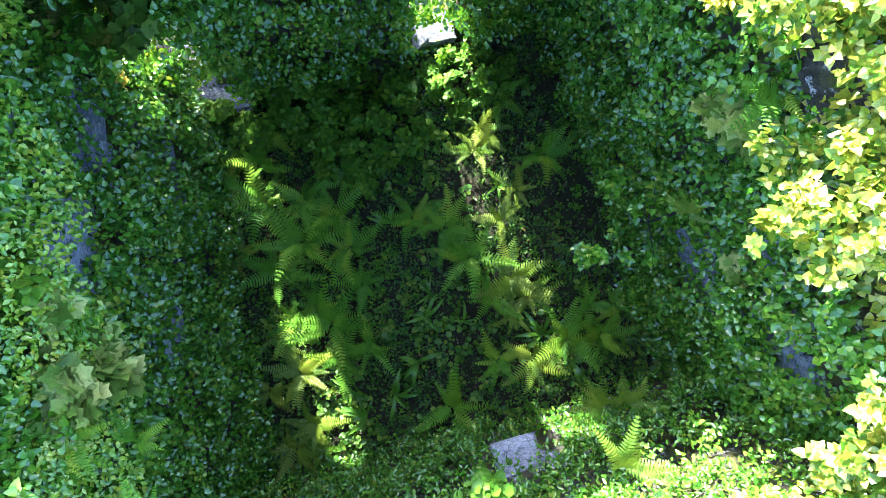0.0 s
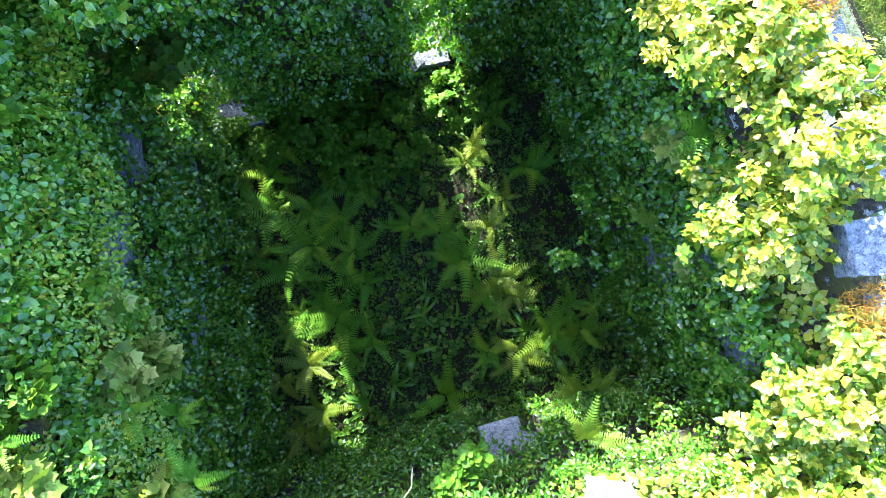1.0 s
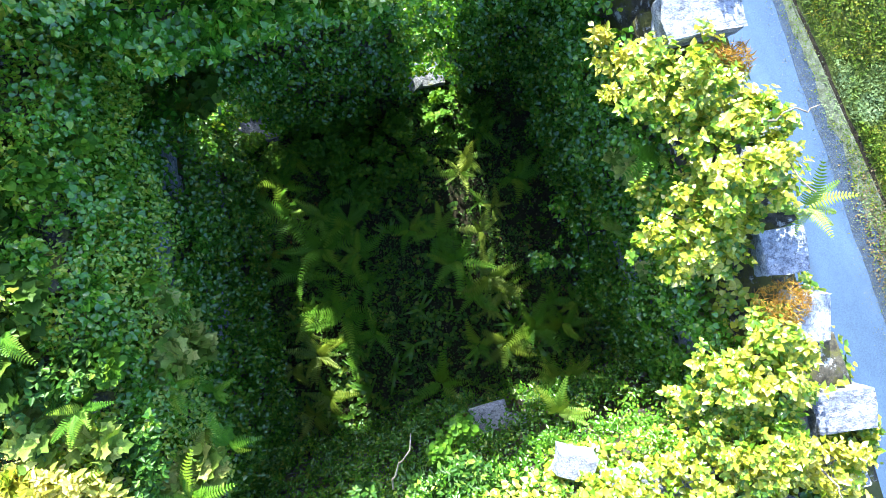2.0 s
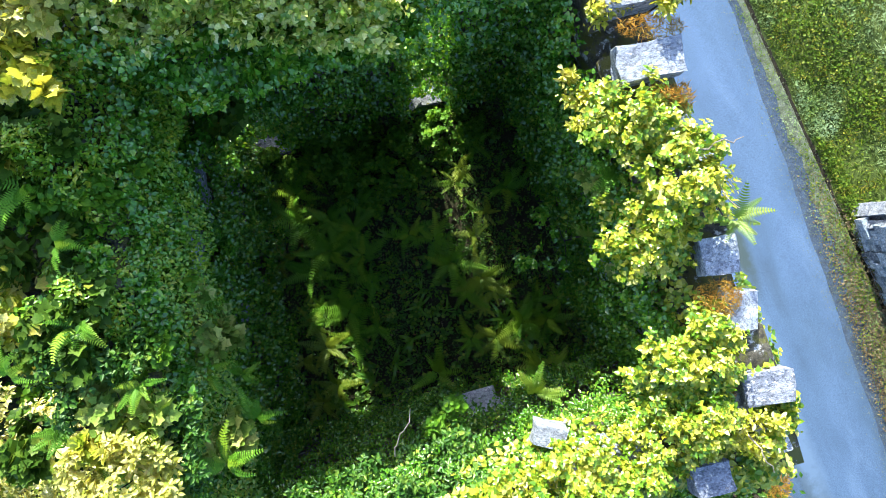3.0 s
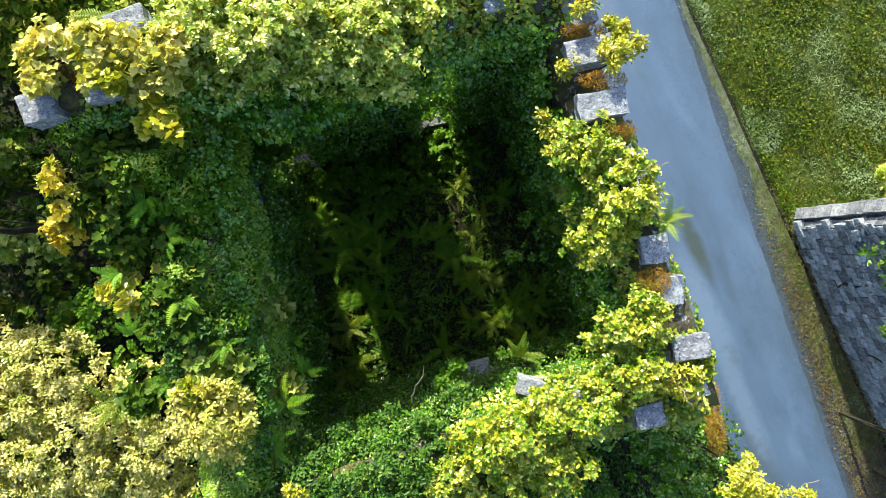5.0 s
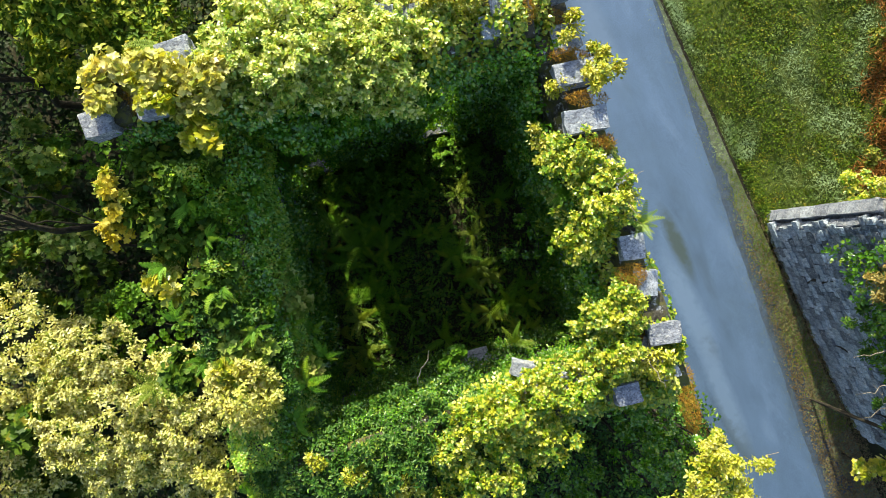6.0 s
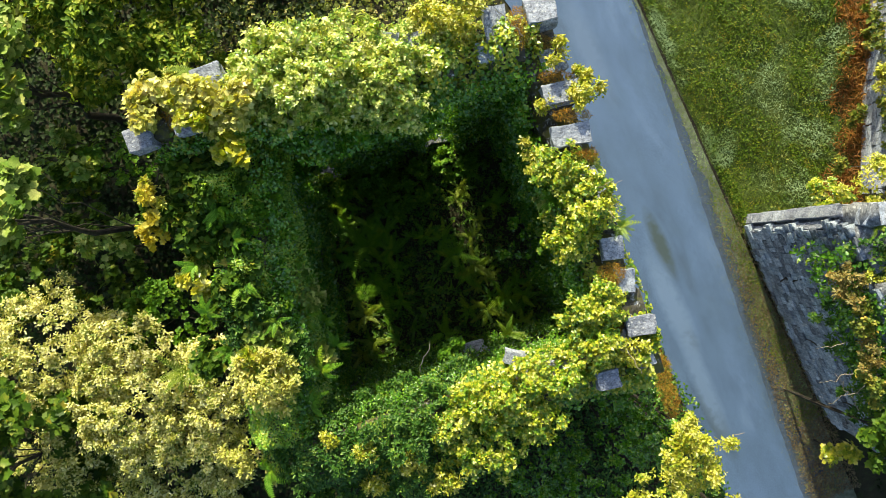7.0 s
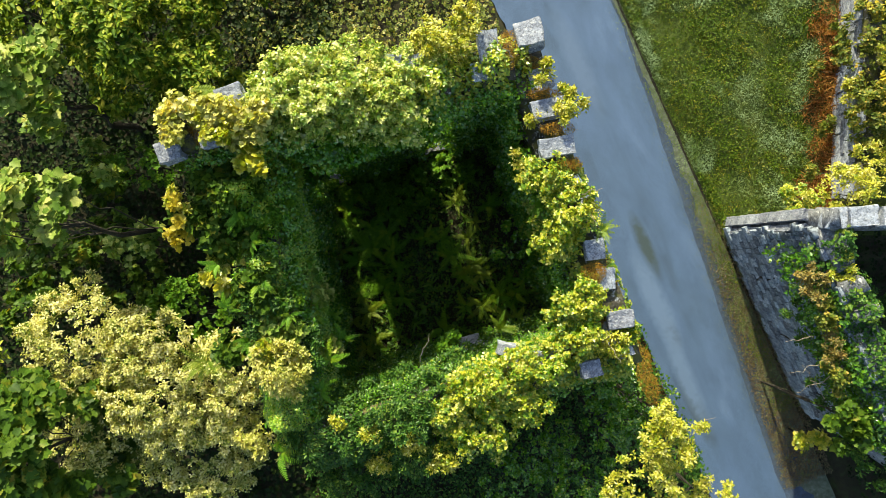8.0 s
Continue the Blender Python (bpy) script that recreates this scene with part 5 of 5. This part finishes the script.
TWIGS = [
    ((3.97, -2.03, 6.9), (4.24, -2.52, 7.1)),
    ((6.1, -4.4, 5.8), (6.75, -3.95, 6.3)),
    ((3.19, 1.3, 7.2), (3.72, 1.47, 7.4)),
    ((3.31, 1.11, 7.2), (3.63, 0.64, 7.5)),
    ((10.06, -2.19, 4.6), (9.41, -2.37, 4.4)),
    ((10.33, -2.98, 4.4), (9.59, -3.25, 4.2)),
    ((10.75, -3.32, 4.2), (9.93, -3.83, 4.0)),
    ((10.72, -3.99, 4.0), (9.93, -3.0, 4.3)),
    ((-0.41, -2.74, 5.8), (-0.19, -2.0, 6.1)),
    ((1.68, 4.4, 7.4), (1.07, 4.71, 8.0)),
    ((0.22, 4.84, 7.6), (0.34, 5.22, 8.1)),
    ((-0.16, 4.72, 7.6), (-0.45, 5.14, 8.0)),
]
for row in BUSHES:
    shrub(*row)


# ---- ferns ----
def frond_mesh(name, mat, pairs=26, droop=0.55, wide=0.17):
    """A pinnate frond, 1 m long, arching out along +y, its pinnae toothed and close together."""
    t = np.linspace(0, 1, 10)
    path = np.column_stack([np.zeros(10), t * 0.95, 0.34 * np.sin(t * 2.2) - droop * 0.3 * t ** 2])
    pieces = [tube(path, np.linspace(0.007, 0.002, 10), 3)]
    for i in range(pairs):
        s = 0.12 + 0.87 * (i / pairs) ** 0.95
        l = wide * min(1.0, (s + 0.05) * 3.0) ** 0.8 * (1 - s) ** 0.6 * 1.25 + 0.008
        y, z = s * 0.95, float(np.interp(s, t, path[:, 2]))
        w = 0.83 / pairs * 0.38
        for sg in (-1, 1):
            dip = l * (0.05 + 0.28 * ((i * 7 + (sg > 0) * 3) % 5) / 5)
            p = [(0, y - w * 0.8, z), (0, y + w * 0.8, z)]
            for q, g in ((0.25, 1.0), (0.38, 0.75), (0.55, 0.85), (0.68, 0.55), (0.82, 0.5)):
                mid = y + l * 0.32 * q
                zz = z + 0.012 * math.sin(q * 3) - dip * q * q
                p += [(sg * l * q, mid - w * g, zz), (sg * l * q, mid + w * g, zz)]
            p.append((sg * l, y + l * 0.34, z - dip))
            f = []
            for k in range(5):
                f += [(2 * k, 2 * k + 2, 2 * k + 3), (2 * k, 2 * k + 3, 2 * k + 1)]
            f.append((10, 12, 11))
            pieces.append((np.array(p), np.array(f)))
    v, f = join(pieces)
    ob = mesh_object(name, v, f, mat)
    me = ob.data
    bpy.data.objects.remove(ob)
    return me


FRONDS = [[frond_mesh("frond", m, 14 + k, 0.45 + 0.25 * k, 0.135 + 0.02 * k) for k in range(3)] for m in (M_FERN, M_FERN_SUN)]


def fern(x, y, z, n, length, style):
    e = empty("fern", (x, y, z), ("fern with arching fronds coloured yellow-green for sunlight" if style else "green fern with arching feathery fronds"), "fern", "ferns")
    r = random.Random(int(x * 131 + y * 977))
    fan, way = (170, r.uniform(0, 360)) if z > 1.5 else (360, 0)
    n = int(n * 1.5)
    for k in range(n):
        s = length * r.uniform(0.65, 1.3)
        m = pose(0, 0, 0, 0, 0, way + fan * k / n + r.uniform(-28, 28)) @ pose(0, 0, 0, r.uniform(0, 42), r.uniform(-20, 20), 0) @ Matrix.Diagonal((s, s, s, 1))
        shared("frond", r.choice(FRONDS[style]), e, m)


for row in FERNS:
    fern(*row)


def strap_mesh(k):
    t = np.linspace(0, 1, 8)
    w = 0.075 * np.sin((0.12 + 0.86 * t) * math.pi) ** 0.6
    z = 0.42 * np.sin(t * 2.0) - (0.2 + 0.1 * k) * t ** 2
    v = np.vstack([np.column_stack([-w, t * 0.95, z + 0.018]), np.column_stack([0 * w, t * 0.95, z]), np.column_stack([w, t * 0.95, z + 0.018])])
    f = np.array([(c * 8 + i, (c + 1) * 8 + i, (c + 1) * 8 + i + 1, c * 8 + i + 1) for c in range(2) for i in range(7)])
    ob = mesh_object("strap", v, f, M_STRAP)
    me = ob.data
    bpy.data.objects.remove(ob)
    return me


STRAP_MESHES = [strap_mesh(k) for k in range(3)]
for x, y, z, n, length in STRAPS:
    e = empty("strap_fern", (x, y, z), "low fern with glossy undivided strap-shaped fronds", "fern", "strap ferns")
    r = random.Random(int(x * 131 + y * 977))
    for k in range(n):
        s = length * r.uniform(0.7, 1.2)
        shared("frond", r.choice(STRAP_MESHES), e, pose(0, 0, 0, 0, 0, r.uniform(0, 360)) @ pose(0, 0, 0, r.uniform(-15, 25), r.uniform(-12, 12), 0) @ Matrix.Diagonal((s, s, s, 1)))


# ---- low growth on the ground ----
def carpet(name, label, cat, n, x0, x1, y0, y1, keep, leaf, size, mat, lift=0.06, stand=0.0, seed=0.0, strip=None):
    P2 = np.column_stack([rng.uniform(x0, x1, n), rng.uniform(y0, y1, n)])
    if strip:
        P2 = ROAD_C + rng.uniform(strip[0], strip[1], n)[:, None] * ROAD_N + rng.uniform(strip[2], strip[3], n)[:, None] * ROAD_D
    P2 = P2[keep(P2)]
    n = len(P2)
    P = np.column_stack([P2, surface_z(P2)])
    P[:, 2] += lift * rng.random(n) * (1.2 + lump(P, 2.6, seed))
    N = np.array([0, 0, 1.0]) + rng.normal(size=(n, 3)) * 0.35
    lean = np.tile(np.array([0, 0, stand]), (n, 1))
    if stand:
        N = rng.normal(size=(n, 3)) + np.array([0, 0, 0.35])
    o = mesh_object(name, *scatter(leaf, P, N, rng.uniform(0.6, 1.3, n) * size, lean, 1.0), mat)
    return tagged(o, label, cat, kind="stuff")


def road_s(P):
    return (P[:, :2] - ROAD_C) @ ROAD_N


def road_t(P):
    return (P[:, :2] - ROAD_C) @ ROAD_D


def patchy(P, scale, seed, level):
    q = np.column_stack([P, np.zeros(len(P))])
    return lump(q, scale, seed) + 0.4 * rng.normal(size=len(P)) > level


carpet("ground_cover", "low carpet of small green ground-cover leaves", "ground cover", 42000, -4.5, 4, -4.4, 4.4, lambda P: inside(P, 0.2) & patchy(P, 3.2, 3.0, -0.4), LEAF_OVAL, 0.062, M_COVER, 0.12)
carpet("dead_leaves", "brown fallen leaves on damp soil", "leaf litter", 3500, -4.5, 4, -4.4, 4.4, lambda P: inside(P, 0.1), LEAF_KITE, 0.06, M_LITTER, 0.01)
carpet("meadow_clover", "mixed clover and weeds in a rough green bank", "weeds", 85000, 3, 16, -1, 13, lambda P: (road_s(P) > 2.15) & (P[:, 0] < 12.1) & (P[:, 1] > 0.75) & patchy(P, 2.4, 5.0, -0.35), LEAF_ROUND, 0.052, M_MEADOW, 0.12)
carpet("meadow_grass", "short rough grass on the sloping bank", "grass", 90000, 2, 16, -1, 13, lambda P: (road_s(P) > 2.12) & (P[:, 0] < 11.95) & (P[:, 1] > 0.6), LEAF_BLADE, 0.15, M_GRASS, 0.04, 0.55)
carpet("verge_weeds", "small green weeds on the gravel edge of the lane", "weeds", 30000, 0, 0, 0, 0, lambda P: (road_s(P) > 1.78 - 0.06 * road_t(P) + 0.2 * rng.normal(size=len(P))) & ((road_s(P) < 2.0) | (road_s(P) > 2.1)) & patchy(P, 2.2, 6.0, -0.5), LEAF_KITE, 0.045, M_MEADOW, 0.05, strip=(1.0, 2.5, -10, 8.5))
carpet("verge_grit", "loose grit and small stones along the lane edge", "grit", 26000, 0, 0, 0, 0, lambda P: np.abs(road_s(P) - np.clip(1.43 - 0.086 * road_t(P), 0.55, 1.9) - 0.18) < 0.3 * np.abs(rng.normal(size=len(P))), LEAF_KITE, 0.028, M_GRAVEL, 0.006, strip=(0.4, 2.1, -10, 11))
carpet("verge_litter", "brown dead leaves along the wall foot", "leaf litter", 26000, 0, 0, 0, 0, lambda P: (road_s(P) > 1.5 - 0.086 * road_t(P) + 0.18 * np.abs(rng.normal(size=len(P)))) & (road_s(P) < 2.24) & (rng.random(len(P)) < np.clip((road_t(P) - 0.5) / 4.0, 0, 1)), LEAF_KITE, 0.055, M_LITTER, 0.03, strip=(0.5, 2.25, 0.6, 11))
carpet("bank_bracken", "rust-brown dead bracken on the steep bank", "bracken", 22000, 11.6, 12.5, 1.5, 12, lambda P: patchy(P, 1.8, 3.0, -0.55) & (P[:, 0] > 11.98 + 0.12 * np.sin(P[:, 1] * 2.3) + 0.1 * np.sin(P[:, 1] * 5.1) + 0.12 * rng.normal(size=len(P))), LEAF_BLADE, 0.22, M_BRACKEN, 0.10, 0.3)
carpet("upper_bank_plants", "mixed green and yellowing plants on the upper bank", "weeds", 5000, 7, 24, 0.8, 16, lambda P: P[:, 0] > 13.1, LEAF_TREFOIL, 0.12, M_MEADOW, 0.4)
carpet("north_bramble", "flat brown-green bramble cover beyond the wall", "bramble", 7500, -7, 3, 4.6, 12, lambda P: (road_s(P) < -1.9) & (P[:, 1] > 4.4 + 0.25 * P[:, 0]), LEAF_TREFOIL, 0.11, M_BRIARS, 0.25)
carpet("west_undergrowth", "undergrowth under the trees, coloured near-black for its shade", "undergrowth", 32000, -17, -3.6, -12, 12, lambda P: ~inside(P, 1.0), LEAF_IVY, 0.15, M_SHADE, 0.4)
carpet("south_undergrowth", "dark ivy undergrowth at the foot of the wall", "undergrowth", 34000, -4, 9, -12, -2.4, lambda P: (road_s(P) < -1.7) & ~inside(P, 1.0), LEAF_KITE, 0.12, M_NARROW, 0.7)
carpet("east_undergrowth", "ivy undergrowth behind the roadside wall, coloured near-black for its shade", "undergrowth", 10000, 10, 20, -12, 1, lambda P: (road_s(P) > 2.7), LEAF_IVY, 0.11, M_SHADE, 0.6)
carpet("verge_moss", "strip of orange moss along the lane's edge", "moss", 7000, 0, 0, 0, 0, lambda P: patchy(P, 1.5, 2.0, -0.2), LEAF_BLADE, 0.07, M_ORANGE, 0.02, 1.0, strip=(-2.2, -1.75, -2, 9))


# ---- weeds on the ruin's floor ----
def weeds(name, label, n, keep, leaf, size, per, mat, lift):
    P2 = np.column_stack([rng.uniform(-4.4, 4, n), rng.uniform(-4.3, 4.3, n)])
    P2 = P2[keep(P2)]
    n = len(P2)
    O = np.column_stack([P2, surface_z(P2) + lift * rng.uniform(0.4, 1.3, n)])
    W = unit(rng.normal(size=(n, 3)) * 0.35 + np.array([0, 0, 1.0]))
    tagged(mesh_object(name, *shoots(O, W, per, leaf, size), mat), label, "weeds", kind="stuff")


weeds("floor_weeds", "small blue-green weeds in rosettes on damp soil", 3600, lambda P: inside(P, -0.1) & patchy(P, 2.3, 4.0, -0.2), LEAF_OVAL, 0.075, 7, M_BRAMBLE, 0.12)
weeds("floor_herbs", "broad-leaved green herbs between the ferns", 1700, lambda P: inside(P, -0.1) & patchy(P, 1.3, 9.0, -0.25), LEAF_ROUND, 0.11, 6, M_FLOORHERB, 0.22)


# ---- bramble patch inside the ruin ----
for row in [(-1.3, 2.0, 0.75, 1.1, 0.9, 0.55, 260, "bramble"), (-2.3, 2.3, 0.75, 0.8, 0.6, 0.5, 120, "bramble"), (-3.4, 1.7, 0.7, 0.6, 0.8, 0.5, 130, "bramble"), (0.3, 2.7, 0.7, 0.7, 0.6, 0.5, 120, "bramble")]:
    shrub(*row)


# ---- trees ----
def tree(name, label, x, y, height, crown, lobes, clumps, twigs, leaf, size, mat, per=11, deep=0.5):
    """A tapered trunk, limbs, and a crown made of several uneven leafy masses."""
    z0 = float(ground_z(np.array([[x, y]]))[0]) - 0.1
    e = empty(name, (x, y, z0), label, "tree", "trees")
    path = sweep((0, 0, 0), (0.25, -0.2, height * 0.8), 0, 8, 0.06)
    trunk = mesh_object("trunk", *tube(path, np.linspace(0.12, 0.03, 8), 8), M_BARK, e)
    pieces = []
    for k in range(lobes):
        f = (k + 0.4) / lobes
        a = k * 2.4 + rng.uniform(-0.5, 0.5)
        rr = crown * 0.85 * math.sqrt(f) * rng.uniform(0.8, 1.1)
        c = np.array([math.cos(a) * rr, math.sin(a) * rr, height * (0.95 - deep * f ** 1.3) + rng.uniform(-0.3, 0.3)])
        mesh_object("limb", *tube(sweep(path[max(3, 6 - int(4 * f))], c, 0.2, 7, 0.06), np.linspace(0.022, 0.008, 7), 6), M_BARK, trunk)
        s = crown * rng.uniform(0.24, 0.36)
        pieces.append(clumped(c, (s, s, s * 0.8), clumps, twigs, per, leaf, size, x + k, (0.3, 0.5), True))
    o = mesh_object("crown", *join(pieces), mat, e)
    o["kind"] = "stuff"


tree("broadleaf_tree", "dense broadleaf tree with small dark green leaves", -7.9, 5.5, 6.6, 2.1, 13, 10, 9, LEAF_OVAL, 0.17, M_TREE, 8)
tree("broadleaf_tree", "dense broadleaf tree with small dark green leaves", -5.6, 7.8, 5.8, 1.8, 8, 10, 9, LEAF_OVAL, 0.16, M_TREE, 8)
tree("broadleaf_tree", "dense broadleaf tree with small dark green leaves", -10.9, 6.2, 6.0, 2.3, 11, 10, 9, LEAF_OVAL, 0.17, M_TREE, 8)
tree("broadleaf_tree", "dense broadleaf tree with small dark green leaves", -9.0, 9.0, 7.0, 2.2, 9, 9, 8, LEAF_OVAL, 0.17, M_TREE, 8)
tree("broadleaf_tree", "low broadleaf tree in the shade of the ruin", -6.5, 4.6, 5.2, 1.6, 9, 9, 8, LEAF_OVAL, 0.15, M_TREE, 8)
tree("maple_tree", "tall tree with broad lobed pale green leaves", -9.9, 3.9, 8.0, 1.1, 8, 8, 5, LEAF_LOBED, 0.22, M_MAPLE, 6, 0.3)
tree("maple_tree", "tall tree with broad lobed pale green leaves", -8.2, 0.6, 10.6, 0.9, 9, 7, 6, LEAF_LOBED, 0.19, M_MAPLE, 6, 0.15)
tree("maple_tree", "leafy tree with broad lobed green leaves", -10.0, -5.0, 7.4, 2.0, 11, 10, 7, LEAF_LOBED, 0.24, M_LOBED, 6)
tree("broadleaf_tree", "dense broadleaf tree with small dark green leaves", -13.8, 7.5, 8.0, 2.6, 9, 9, 8, LEAF_OVAL, 0.18, M_TREE, 8)
tree("broadleaf_tree", "dense broadleaf tree with small dark green leaves", -13.8, -2.5, 8.0, 2.4, 7, 9, 7, LEAF_OVAL, 0.18, M_TREE, 8)


# ---- moss cushions on the bare stones beside the lane ----
def moss(x, y, z, rx, ry, n):
    a, q = rng.uniform(0, 2 * math.pi, n), np.sqrt(rng.random(n))
    P = np.column_stack([q * np.cos(a) * rx, q * np.sin(a) * ry, 0.10 * (1 - q * q) + rng.uniform(-0.02, 0.02, n)])
    N = rng.normal(size=(n, 3)) + np.array([0, 0, 0.5])
    e = mesh_object("moss_cushion", *scatter(LEAF_BLADE, P, N, rng.uniform(0.05, 0.1, n), np.tile(np.array([0, 0, 0.9]), (n, 1))), M_ORANGE)
    e.location = (x, y, z)
    tagged(e, "orange-brown cushion of dry moss on the wall's stones", "moss", "moss cushions", "stuff")


for row in MOSSES:
    moss(*row)


# ---- bare twigs ----
for a, b in TWIGS:
    o = mesh_object("twig", *tube(sweep(a, b, 0.08, 8, 0.12), np.linspace(0.014, 0.005, 8), 5), M_TWIG)
    tagged(o, "bare pale grey twig", "twig", "bare twigs")
